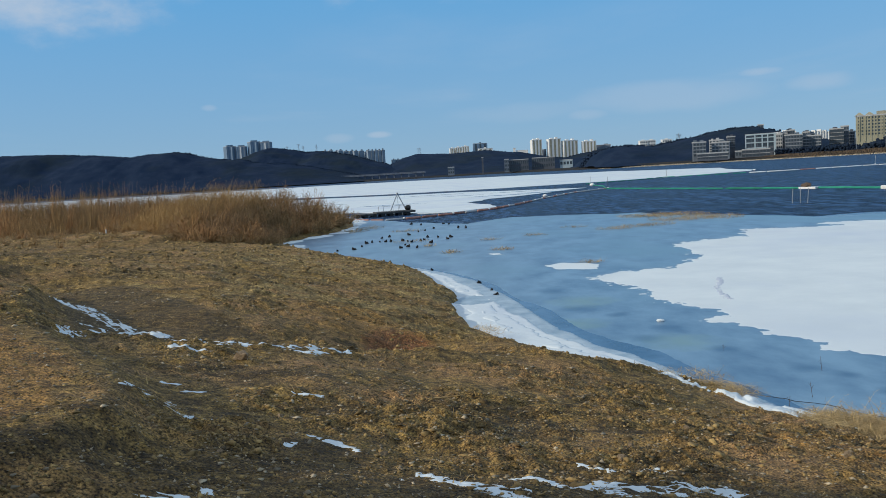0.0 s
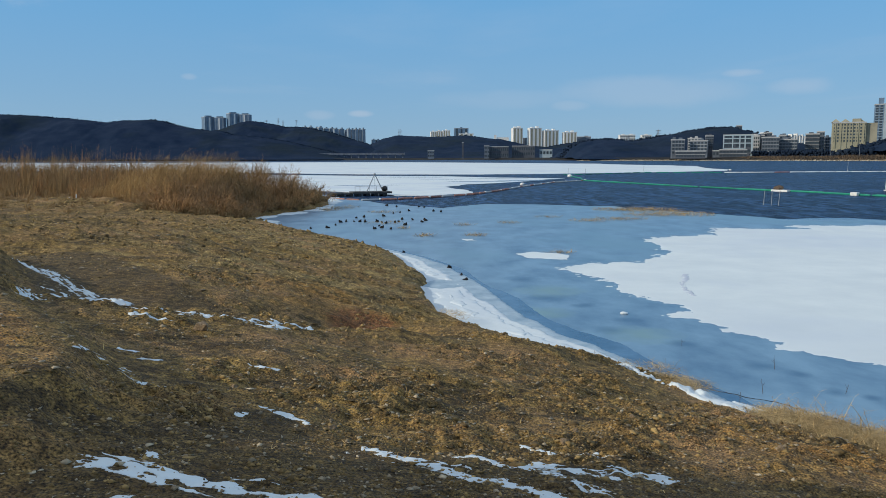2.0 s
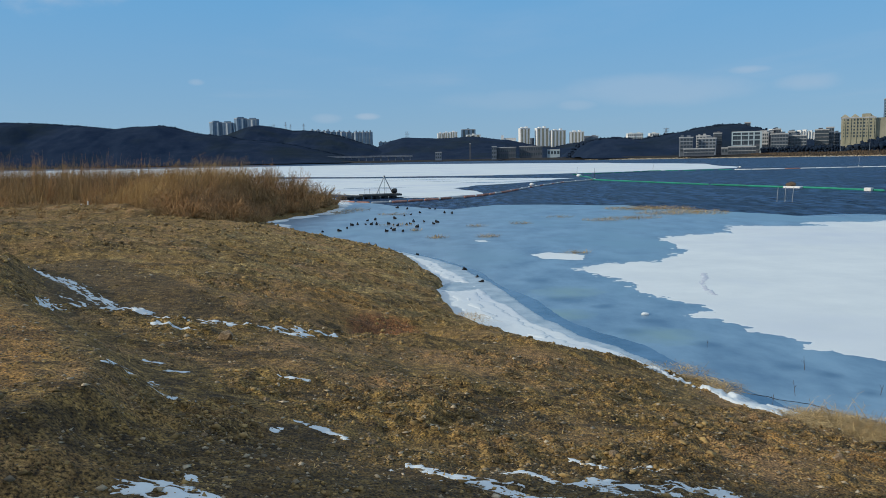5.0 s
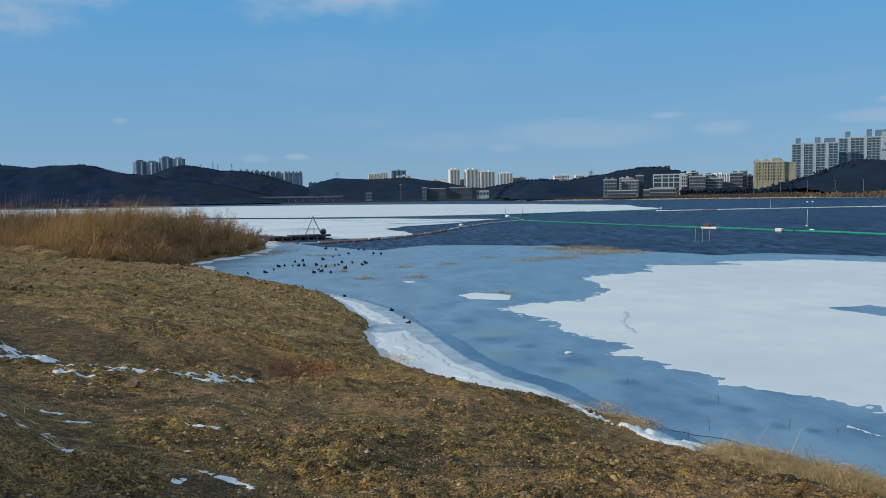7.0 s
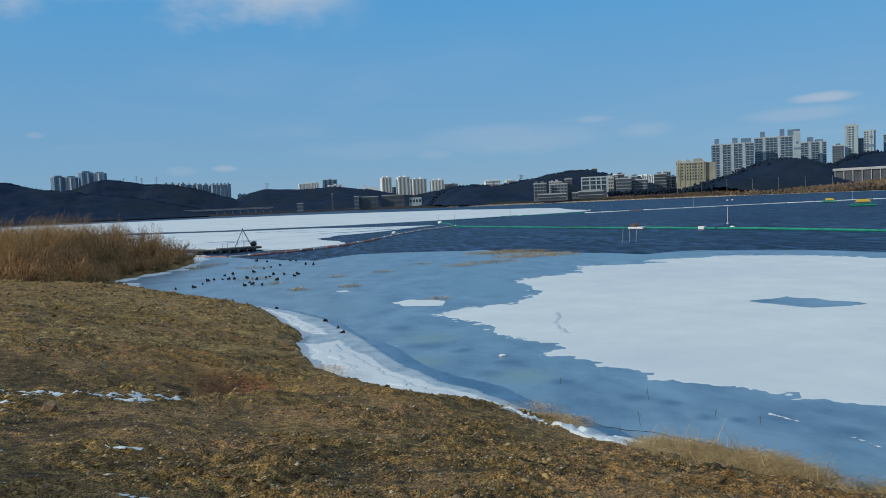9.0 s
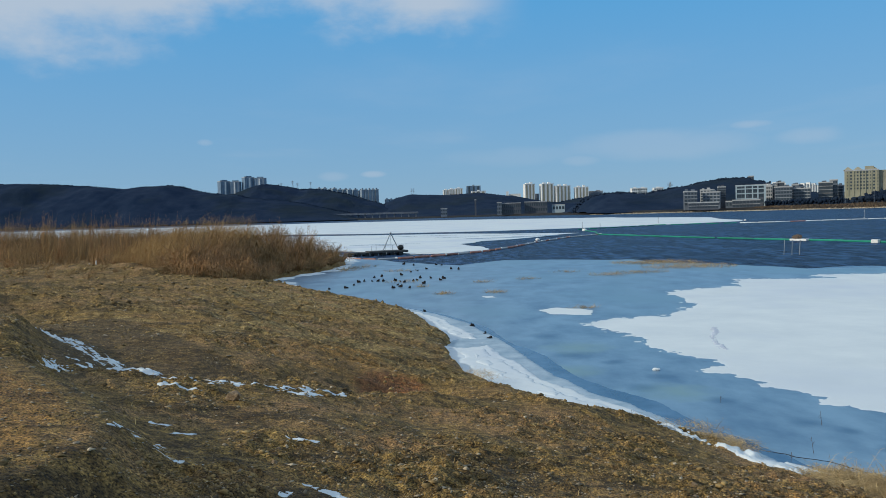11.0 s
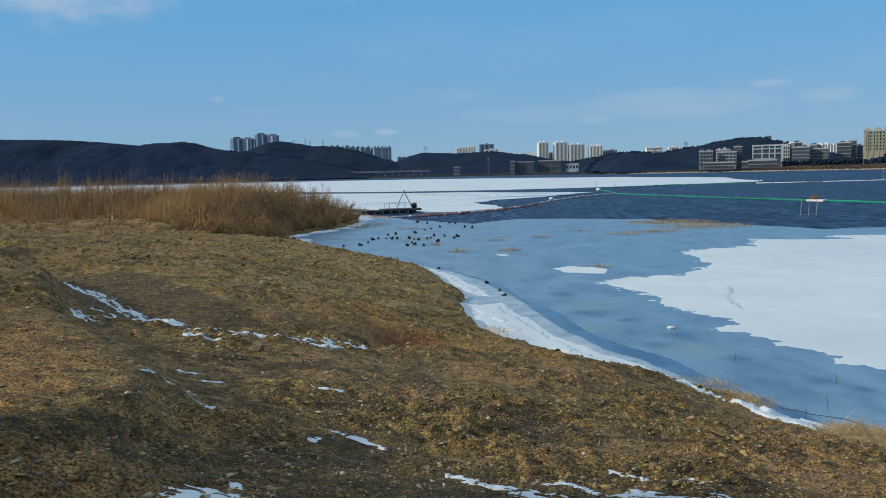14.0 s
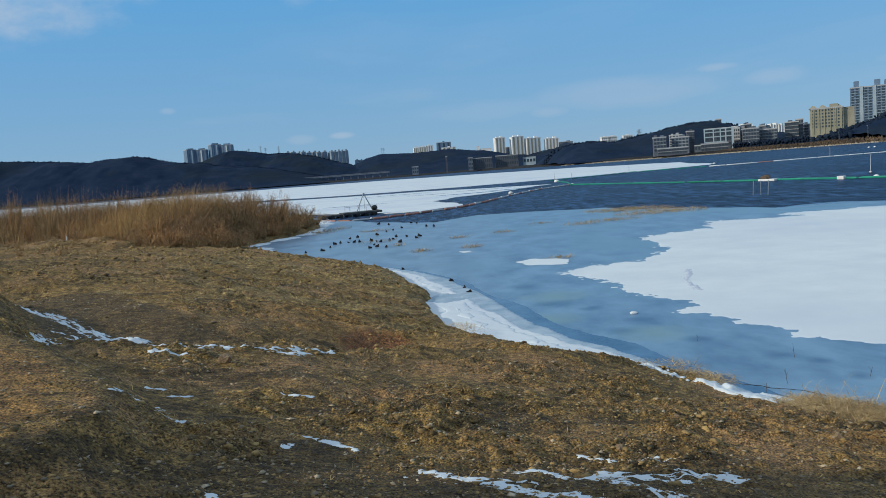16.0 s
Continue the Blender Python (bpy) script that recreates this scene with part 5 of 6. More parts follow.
def tube_mesh(name, length, r, material, pinch=0.75):
    """A round float along x, drawn in at its ends."""
    bm = bmesh.new()
    xs = (-0.5, -0.485, -0.44, 0.44, 0.485, 0.5)
    rs = (0.25, pinch, 1, 1, pinch, 0.25)
    rings = [[bm.verts.new((x * length, rr * r * math.cos(a), rr * r * math.sin(a))) for a in np.linspace(0, 2 * math.pi, 11)[:-1]] for x, rr in zip(xs, rs)]
    for p, q in zip(rings[:-1], rings[1:]):
        for i in range(10):
            bm.faces.new((p[i], p[(i + 1) % 10], q[(i + 1) % 10], q[i]))
    bm.faces.new(rings[0][::-1])
    bm.faces.new(rings[-1])
    bmesh.ops.recalc_face_normals(bm, faces=bm.faces)
    me = bpy.data.meshes.new(name)
    bm.to_mesh(me)
    bm.free()
    me.materials.append(material)
    me.shade_smooth()
    return me


def buoy_mesh(name, r, material, squash=0.85):
    bm = bmesh.new()
    ball(bm, (0, 0, 0), r, (1, 1, squash), 2, 0.06, 2)
    me = bpy.data.meshes.new(name)
    bm.to_mesh(me)
    bm.free()
    me.materials.append(material)
    me.shade_smooth()
    return me


ORANGE_LINE = [(-8.2, 71.0), (-7.0, 69.6), (-4.8, 67.6), (-2.7, 68.6), (0.7, 71.4), (5.1, 76.4), (8.8, 84.3), (13.9, 98), (20.2, 112.2), (26.8, 121.4)]
GREEN_LINE = [(26.8, 121.4), (34.0, 96.4), (37.4, 87.2), (40.4, 80.5), (42.6, 73.2), (44.6, 68.5), (46.0, 62.5), (47.6, 53.2), (49, 40), (50, 25)]
FAR_LINE = [(32, 160), (55, 182), (73, 177), (79.4, 176.2), (98.8, 178.9), (130, 181.6), (144, 179.4), (170, 176), (200, 170)]


def build_booms():
    rnd = random.Random(41)
    root = thing("orange_boom", "faded orange and white containment boom curving across the water", "boom", pose(0, 0, 0))
    tubes = [tube_mesh("tube", 1.75, 0.12, M_ORANGE), tube_mesh("tube", 1.75, 0.11, M_CONC)]
    floats = buoy_mesh("float", 0.14, M_FLOAT)
    for i, (x, y, a) in enumerate(along(ORANGE_LINE, 1.9)):
        late = y > 90
        shared("tube", tubes[1 if (late and i % 3) or (i % 5 == 3) else 0], root, pose(x, y, -0.01, 0, 0, a + rnd.uniform(-4, 4)))
        if i % (2 if late else 3) == 0:
            shared("float", floats, root, pose(x + 0.95 * math.cos(radians(a)), y + 0.95 * math.sin(radians(a)), 0.03))
    root = thing("green_boom", "long green fabric boom floating on the open water", "boom", pose(0, 0, 0))
    tube = tube_mesh("tube", 5.7, 0.125, M_GREEN, 0.8)
    coupling = tube_mesh("coupling", 0.35, 0.08, M_GREEN)
    for x, y, a in along(GREEN_LINE, 5.9):
        shared("tube", tube, root, pose(x + 2.9 * math.cos(radians(a)), y + 2.9 * math.sin(radians(a)), 0.0, 0, 0, a + rnd.uniform(-0.6, 0.6)))
        shared("coupling", coupling, root, pose(x, y, 0.0, 0, 0, a))
    ring = tube_mesh("tube", 3.0, 0.13, M_GREEN, 0.7)
    root = thing("far_boom", "thin pale boom line stretched across the far water", "boom", pose(0, 0, 0))
    pale = tube_mesh("tube", 3.9, 0.16, M_FLOAT, 0.7)
    rust = tube_mesh("tube", 3.9, 0.16, M_ORANGE, 0.7)
    for i, (x, y, a) in enumerate(along(FAR_LINE, 4.0)):
        green = x < 74
        shared("tube", ring if green else rust if 78 < x < 98 and i % 4 == 0 else pale, root, pose(x, y, -0.02, 0, 0, a))
    root = thing("branch_boom", "short green boom closing the corner by the marker poles", "boom", pose(0, 0, 0))
    for x, y, a in along([(26.8, 121.4), (29.5, 136), (30, 148), (32, 160)], 3.1):
        shared("tube", ring, root, pose(x, y, -0.02, 0, 0, a))

    for x, y, r, label in ((29.8, 147.0, 0.5, "large white buoy at the corner of the booms"), (14.5, 103.6, 0.33, "white foam block buoy beside the orange boom"), (44.4, 70.0, 0.27, "white round buoy tied to the green boom"),
                           (86, 206, 0.35, "small white buoy at the tip of the snow field"), (184, 291, 0.45, "small white buoy far out"), (187, 292, 0.45, "small white buoy far out")):
        ob = new("buoy", buoy_mesh("buoy", r, M_FLOAT, 0.7))
        ob.location = (x, y, 0.05)
        tagged(ob, label, "buoy", "white buoys")
    bm = boxed(-0.34, 0.34, -0.25, 0.25, -0.14, 0.24, bevel=0.05)
    ob = part("block_float", bm, M_FLOAT)
    ob.matrix_basis = pose(42.5, 72.5, 0, 0, 0, -60)
    tagged(ob, "white foam block tied to the green boom", "buoy")
    for x, y, h, m in ((32.4, 162.0, 1.5, M_DARK), (27.5, 123.5, 1.8, M_DARK), (110.7, 192, 2.2, M_FLOAT), (50.2, 80.0, 1.9, M_FLOAT), (165, 196, 2.4, M_FLOAT), (56.3, 187, 1.9, M_DARK)):
        root = thing("marker_pole", "thin upright marker pole standing in the lake", "pole", pose(x, y, -0.5), "marker poles")
        part("pole", rod(bmesh.new(), (0, 0, 0), (0.06, 0, h + 0.5), 0.028, 0.022, 8), m, root)
        bm = bmesh.new()
        ball(bm, (0, 0, 0.55), 0.16, (1, 1, 0.6), 1)
        part("float_collar", bm, M_FLOAT, root)

    root = thing("float_platform", "small float platform with a dark tarpaulin bundle on the green boom", "platform", pose(39.6, 81.6, 0, 0, 0, -62))
    part("base_float", boxed(-0.9, 1.1, -0.4, 0.4, -0.12, 0.12, bevel=0.05), M_FLOAT, root)
    bm = bmesh.new()
    ball(bm, (-0.25, 0, 0.28), 0.42, (1.2, 0.8, 0.7), 2, 0.5, 4)
    part("bundle", bm, M_TWIG, root, "dark weathered bundle")
    for i, (x, y, lean) in enumerate(((27.3, 59.1, 0.10), (27.75, 58.7, 0.05), (28.1, 58.3, 0.12))):
        bm = rod(bmesh.new(), (0, 0, -0.6), (lean, 0, 1.06), 0.032, 0.028, 8)
        ob = part("stake", bm, M_STEEL)
        ob.location = (x, y, 0)
        tagged(ob, "pale leaning metal stake standing in the water", "stake", "stakes by the platform")
    for x, y, w, s in ((133, 166, 3.0, 0.8), (106.6, 124.3, 3.6, 1.0)):
        root = thing("yellow_raft", "yellow-roofed maintenance raft on a green float", "raft", pose(x, y, 0, 0, 0, -38), "yellow rafts")
        for yy in (-0.9, 0.9):
            part("pontoon", rod(bmesh.new(), (-w / 2 * 1.2, yy, 0.1), (w / 2 * 1.2, yy, 0.1), 0.17, None, 12), M_GREEN, root)
        part("deck", boxed(-w / 2, w / 2, -1.1, 1.1, 0.34, 0.44, bevel=0.02), M_GREEN, root)
        for xx in (-w * 0.33, w * 0.33):
            for yy in (-0.8, 0.8):
                part("roof_post", rod(bmesh.new(), (xx, yy, 0.44), (xx * 0.8, yy, 1.25 * s), 0.04, None, 6), M_STEEL, root)
        bm = boxed(-w * 0.36, w * 0.36, -0.95, 0.95, 1.2 * s - 0.5, 1.2 * s, bevel=0.05)
        for v in bm.verts:
            if v.co.z > 1.2 * s - 0.2:
                v.co.x *= 0.7
        part("hood", bm, M_YELLOW, root)


build_booms()


# ---- far hills ----
def ridge_hill(name, ridge, y0, front, back, label, seed, nx=260, trees=0, size=6.0):
    """A wooded hill whose skyline follows the ridge (x, height) and whose foot runs down to the shore in front."""
    xs = np.linspace(ridge[0][0], ridge[-1][0], nx)
    top = np.interp(xs, [p[0] for p in ridge], [p[1] for p in ridge])
    v = np.concatenate([np.linspace(-1, 0, 46), np.linspace(0, 1, 14)[1:]])
    xx, vv = np.meshgrid(xs, v)
    tt = np.broadcast_to(top, xx.shape)
    yy = y0 + np.where(vv < 0, vv * front, vv * back)
    fall = np.where(vv < 0, step(1 + vv) ** 0.85, step(1 - vv))
    gullies = fbm(xx / 70, yy / 120, seed, 3)
    z = 1.5 + (tt - 1.5) * fall * (1 + 0.55 * gullies * np.clip(-vv, 0, 1) * 2) + 2.2 * fbm(xx / 9, yy / 9, seed + 5, 2) * np.clip(fall * 2, 0, 1)
    ob = grid_mesh(name, np.stack([xx, yy, z], -1).reshape(-1, 3), len(v), nx, M_HILL_HAZE)
    tagged(ob, label, "hill", kind="structure")
    if trees:
        g = np.random.default_rng(seed)
        i, j = g.integers(2, len(v) - 10, trees), g.integers(0, nx - 1, trees)
        i = 44 + g.integers(0, 3, trees)
        c = np.stack([xx[i, j] + g.normal(0, 2, trees), yy[i, j] + g.normal(0, 4, trees), z[i, j] - 0.2], -1)
        s = size * (0.25 + 0.35 * g.random(trees))
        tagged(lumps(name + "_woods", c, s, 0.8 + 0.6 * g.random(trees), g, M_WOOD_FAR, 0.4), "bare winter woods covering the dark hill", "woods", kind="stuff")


def build_hills():
    ridge_hill("hill_west", [(-1100, 60), (-900, 84), (-653, 76.5), (-611, 73), (-561, 68), (-525, 63.8), (-519, 67), (-486, 68), (-460, 70.3), (-435, 67), (-407, 58.3), (-385, 54.5), (-360, 50.7), (-334, 49),
               (-317, 43.5), (-289, 40.5), (-250, 37), (-199, 26), (-148, 14), (-112, 4)], 1330, 215, 300, "dark wooded winter hill beyond the lake", 1, trees=2600, size=2.4)
    ridge_hill("hill_northwest", [(-620, 40), (-500, 58), (-419, 65), (-385, 80), (-367, 84.5), (-336, 80.8), (-306, 75), (-286, 70.5), (-265, 72), (-231, 68), (-185, 58), (-152, 46.5), (-118, 36.5), (-84, 25), (-50, 14), (-10, 5)],
               1700, 330, 300, "dark wooded ridge with pylons on its back", 2, trees=2000, size=2.6)
    ridge_hill("hill_north", [(-220, 14), (-142, 24), (-83, 49), (-51, 57), (34, 53.5), (94, 56), (122, 57.3), (150, 54), (197, 47.5), (240, 38.7), (273, 32.5), (321, 28), (351, 34), (395, 40), (450, 47), (520, 40), (640, 20)],
               1900, 560, 300, "low wooded hills behind the north shore", 3, trees=2200, size=2.8)
    ridge_hill("hill_northeast", [(172, 3), (180, 13), (190, 20), (211, 25), (232, 24.6), (254, 21.5), (276, 25.3), (290, 27.5), (310, 30.8), (330, 34.8), (350, 37.5), (370, 38.2), (383, 35.5), (400, 31), (411, 27), (431, 20), (500, 15), (620, 12)],
               900, 150, 160, "dark wooded knoll above the lakeside houses", 4, nx=220, trees=1200, size=3.0)
    ridge_hill("hill_east", [(385, 10), (405, 15), (425, 20), (441, 26.5), (457, 31), (477, 33), (493, 31), (500, 26), (530, 25), (565, 36), (580, 37), (620, 34), (700, 20)],
               655, 110, 90, "wooded mound in front of the apartment blocks", 5, nx=160, trees=900, size=3.0)


build_hills()


# ---- far buildings ----
def facing(x, y):
    """Degrees by which a front that looks to -y must turn to look at the lake's near shore."""
    return -math.degrees(math.atan2(x, y))


WINDOWS = {}


def window_mesh(w, h, d=0.12):
    key = (round(w, 2), round(h, 2))
    if key not in WINDOWS:
        bm = boxed(-w / 2, w / 2, -d, 0.05, -h / 2, h / 2)
        me = bpy.data.meshes.new("window")
        bm.to_mesh(me)
        bm.free()
        me.materials.append(M_GLASS)
        WINDOWS[key] = me
    return WINDOWS[key]


def block(label, x0, x1, y, z0, z1, deep, material, floors=0, bays=0, turn=0.0, group="", roof=(), category="apartment block", pier=None, side=0, wfill=(0.62, 0.55), end_mat=None, slabs=None):
    """A block of flats between x0 and x1 on the plane at y, turned to the lake: walls, piers, floor slabs, windows, roof boxes."""
    xc = (x0 + x1) / 2
    a = facing(xc, y)
    w = (x1 - x0) * math.cos(radians(a))
    root = thing("apartment_building" if category == "apartment block" else category.replace(" ", "_"), label, category, pose(xc, y, z0, 0, 0, a + turn), group)
    h = z1 - z0
    part("wall", boxed(-w / 2, w / 2, 0, deep, 2.0 - z0, h), material, root)
    part("parapet", boxed(-w / 2 - 0.25, w / 2 + 0.25, -0.25, deep + 0.25, h - 0.2, h + 0.9), M_CONC if material is not M_WHITE else M_WHITE, root)
    if end_mat:
        part("end_wall", boxed(w / 2 - 0.02, w / 2 + 0.35, 0.3, deep - 0.3, -5.9, h - 0.25), end_mat, root, "plain gable end wall")
    for fx, fw, fh in roof:
        part("roof_block", boxed(fx * w - fw / 2, fx * w + fw / 2, deep * 0.25, deep * 0.7, h + 0.9, h + 0.9 + fh), M_WHITE if material is M_WHITE else material, root)
    if floors and bays:
        fh, bw = h / floors, w / bays
        me = window_mesh(bw * wfill[0], fh * wfill[1])
        for i in range(floors):
            for j in range(bays):
                if pier and j in pier:
                    continue
                shared("window", me, root, pose(-w / 2 + (j + 0.5) * bw, 0, (i + 0.5) * fh))
        for j in pier or ():
            part("pier", boxed(-w / 2 + (j + 0.12) * bw, -w / 2 + (j + 0.88) * bw, -0.8, 0.02, -5.9, h + 1.4), M_PALE, root, "white stair shaft")
        if slabs:
            for i in range(1, floors):
                part("floor_slab", boxed(-w / 2 + 0.05, w / 2 - 0.05, -0.45, 0.02, i * fh - 0.16, i * fh + 0.16), slabs, root)
        if side:
            sm = window_mesh(deep / side * 0.5, fh * 0.5)
            for i in range(floors):
                for k in range(side):
                    shared("window", sm, root, pose(-w / 2, (k + 0.5) * deep / side, (i + 0.5) * fh, 0, 0, -90))
    return root


def strips(root, w, h, n, material, d=0.2, fill=0.5):
    """Tall window bands, one object each."""
    for i in range(n):
        x = -w / 2 + (i + 0.5) * w / n
        part("window_band", boxed(x - w / n * fill / 2, x + w / n * fill / 2, -d, 0.05, 0.5, h - 1.2), material, root)


def build_east():
    g = "lakeside apartment blocks"
    block("tall pale apartment block with white stair shafts and balconies", 451, 501, 740, 15, 54.5, 13, M_BLUEGREY, 15, 11, 4, g, ((-0.37, 4.5, 6), (0.07, 5, 6), (0.34, 10, 5)), pier=(2, 5, 8), slabs=M_PALE, end_mat=M_BLUEGREY)
    block_two = block("tall pale apartment block with an emblem on its gable", 506, 562, 745, 20, 61.0, 13, M_BLUEGREY, 15, 12, 4, g, ((-0.32, 4.5, 6.5), (0.12, 4.5, 8), (0.38, 12, 7)), pier=(2, 6, 10), slabs=M_PALE, end_mat=M_PALE)
    root = block_two
    part("gable_front", boxed(16.5, 23.3, -1.1, 0.02, -10, 46.5), M_PALE, root, "white gable front")
    bm = bmesh.new()
    bmesh.ops.create_cone(bm, cap_ends=True, segments=20, radius1=1.5, radius2=1.5, depth=0.2, matrix=Matrix.Translation((20, -1.2, 34)) @ pose(0, 0, 0, 90, 0, 0))
    part("emblem", bm, M_BLUEGREY, root, "round dark blue emblem")
    part("stripe", boxed(16.6, 23.2, -1.2, -1.05, 26.5, 28.5), M_BLUEGREY, root, "dark blue painted stripe")
    block("pale apartment block with stepped roof and balconies", 582, 616, 770, 24, 56, 14, M_BLUEGREY, 12, 7, 8, g, ((-0.1, 6, 5.5), (0.25, 8, 2.5)), pier=(2, 5), slabs=M_PALE)
    block("low grey apartment block between taller ones", 648, 664, 800, 30, 53, 12, M_GREYBLD, 8, 4, 0, g, ((0, 5, 2),))
    block("slim tall white apartment tower with flat roof", 665, 684, 800, 25, 76, 14, M_PALE, 18, 4, 0, g, ((0, 10, 2.5),), pier=(0, 3))
    root = block("slim tall white apartment tower with blue stripe", 683, 698, 790, 25, 69, 14, M_PALE, 16, 4, -6, g, (), pier=(2, 3))
    part("stripe", boxed(-5.5, 5.5, -1.0, -0.85, 25, 28), M_BLUEGREY, root, "dark blue painted stripe")
    bm = bmesh.new()
    bmesh.ops.create_cone(bm, cap_ends=True, segments=20, radius1=1.7, radius2=1.7, depth=0.2, matrix=Matrix.Translation((2.6, -0.95, 37)) @ pose(0, 0, 0, 90, 0, 0))
    part("emblem", bm, M_BLUEGREY, root, "round dark blue emblem")
    block("pale apartment block beside the slim tower", 697, 707, 815, 25, 62, 14, M_BLUEGREY, 12, 2, 0, g)
    block("pale apartment block at the end of the row", 724, 770, 805, 28, 66, 14, M_BLUEGREY, 13, 8, 0, g, ((-0.2, 8, 4),), pier=(2, 5), slabs=M_PALE)
    root = block("cream lakeside hotel building with hipped roof gables", 377.2, 407.5, 680, 16, 33.6, 16, M_CREAM, 6, 10, 6, "", (), "hotel", wfill=(0.5, 0.5), side=0)
    for fx in (-11, -3, 9):
        bm = bmesh.new()
        bmesh.ops.create_cone(bm, cap_ends=True, segments=4, radius1=5.2, radius2=0.6, depth=3.0, matrix=Matrix.Translation((fx, 7, 19.9)) @ pose(0, 0, 0, 0, 0, 45))
        part("hip_roof", bm, M_TAN, root)
    part("roof_turret", boxed(3, 9.5, 4, 11, 18.5, 21.6), M_TAN, root)
    part("annex", boxed(12.6, 22.5, 3, 15, -6, 17.6), M_TAN, root, "tan windowless side wing")
    for x in (-11.5, -6.9, -2.3, 2.3, 6.9, 11.5):
        part("pilaster", boxed(x - 0.4, x + 0.4, -0.5, 0.03, -5, 17.4), M_CREAM, root)


build_east()


def build_lakeside():
    g = "lakeside houses"
    block("pale multi-storey lakeside house with roof terrace", 243.3, 255.7, 720, 6, 19.5, 9, M_GREYBLD, 4, 4, 6, g, ((-0.3, 2.5, 2), (0.2, 3, 1.5)), "house", slabs=M_CONC)
    block("pale lakeside house with balconies", 261.6, 278.6, 722, 6, 18.5, 9, M_GREYBLD, 4, 5, -4, g, ((0.1, 5, 1.5),), "house", slabs=M_CONC)
    block("long low lakeside building with wide windows", 240.2, 268.3, 700, 3, 8.6, 10, M_BROWNBLD, 2, 11, 3, g, (), "house", wfill=(0.75, 0.45), slabs=M_CONC)
    block("low glazed lakeside restaurant", 283.4, 309.7, 705, 3, 9.8, 10, M_BROWNBLD, 2, 8, 0, g, (), "house", wfill=(0.8, 0.5), slabs=M_CONC)
    root = block("modern house in a white concrete frame with dark glazing", 294.9, 324, 725, 6, 24, 12, M_BROWNBLD, 0, 0, 0, g, (), "house")
    w = 26.6
    for i, (a, b) in enumerate(((0, 0.02), (0.31, 0.33), (0.55, 0.57), (0.73, 0.75), (0.95, 1.0))):
        part("frame_post", boxed(-w / 2 + a * w - 0.3, -w / 2 + b * w + 0.3, -0.9, 0.02, -3, 18.2), M_PALE, root, "white concrete frame")
    for z in (5.5, 10.5, 15, 18):
        part("frame_beam", boxed(-w / 2, w / 2 - (0 if z > 6 else 8), -0.85, 0.02, z - 0.45, z + 0.45), M_PALE, root, "white concrete frame")
    me = window_mesh(4.2, 2.9)
    for z in (3, 8, 12.8, 16.5):
        for x in (-10.5, -5.8, 0, 4.6, 9.3):
            shared("window", me, root, pose(x, 0, z))
    block("dark narrow brick tower house", 344.5, 349.5, 740, 8, 26.6, 8, M_BROWNBLD, 5, 2, 0, g, (), "house", slabs=M_CONC)
    block("grey lakeside flats with rows of windows", 328.4, 345, 715, 5, 21.3, 10, M_GREYBLD, 5, 6, 5, g, ((0.2, 4, 1.5),), "house", slabs=M_CONC)
    block("pale lakeside flats with small windows", 347, 364, 718, 5, 19.5, 10, M_GREYBLD, 5, 6, -3, g, ((-0.2, 4, 1.5),), "house", slabs=M_CONC)
    block("white flats behind the lakeside houses", 351.3, 374.3, 790, 8, 26.4, 10, M_WHITE, 5, 7, 0, g, ((0.0, 5, 1.5),), "house")
    block("dark office block with wide glazing", 375.4, 389.3, 725, 8, 24.8, 10, M_BROWNBLD, 5, 6, 0, g, ((-0.1, 4, 1.2),), "house", wfill=(0.85, 0.6), slabs=M_CONC)
    block("grey office block beside the lake", 391.6, 399.6, 735, 8, 27.2, 10, M_GREYBLD, 5, 3, 0, g, (), "house")
    block("small dark water tower house on the knoll", 377, 384, 890, 30, 39.5, 7, M_BROWNBLD, 2, 2, 0, g, (), "house")
    root = block("long low warehouse with a pale roof above the reed bank", 453.8, 530, 560, 9, 17.4, 12, M_BROWNBLD, 0, 0, -8, g, (), "warehouse")
    part("roof", boxed(-30, 30, -1.6, 13.6, 8.4, 10.6, bevel=0.3), M_CONC, root, "long pale flat roof")
    for k in range(9):
        part("wall_post", boxed(-28.6 + 7 * k, -28.0 + 7 * k, -1.2, 0.0, -6, 8.4), M_CONC, root, "pale wall post")
    for i, (x0, x1, z0, z1, m) in enumerate(((268.6, 282, 9, 21.4, M_CONC), (287.8, 295.6, 12, 23.9, M_BROWNBLD), (325.1, 332, 5, 21.7, M_GREYBLD), (332.6, 341, 6, 23.6, M_CONC), (341.4, 347.3, 8, 24.1, M_GREYBLD),
                                             (355.2, 362, 8, 19.6, M_CONC), (360.4, 367.8, 12, 23.9, M_GREYBLD), (368.6, 374.6, 8, 22.1, M_GREYBLD), (348.9, 354.2, 12, 26.6, M_BROWNBLD), (404, 412, 8, 22, M_GREYBLD))):
        block(("grey", "pale", "plain")[i % 3] + " small flat-roofed town house near the lake", x0, x1, 748 + 3 * (i % 3), z0, z1, 8, m, 5, 4, (-8, 5, 12)[i % 3], g, ((0.1, 2.5, 1.6), (-0.3, 1.6, 1.0)), "house", slabs=(M_CONC, M_GREYBLD, M_PALE)[i % 3])
    for i, h in enumerate((4, 7, 5, 8, 6, 9, 5, 7, 4)):
        block("distant sunlit white apartment block", 731.6 + i * 5.5, 735.4 + i * 5.5, 1500, 20, 39 + h, 8, M_WHITE, 0, 0, 60, "distant white blocks")
    block("low grey lakeside shed building", 281, 300, 715, 4, 9, 8, M_GREYBLD, 1, 6, 0, g, (), "house")


build_lakeside()


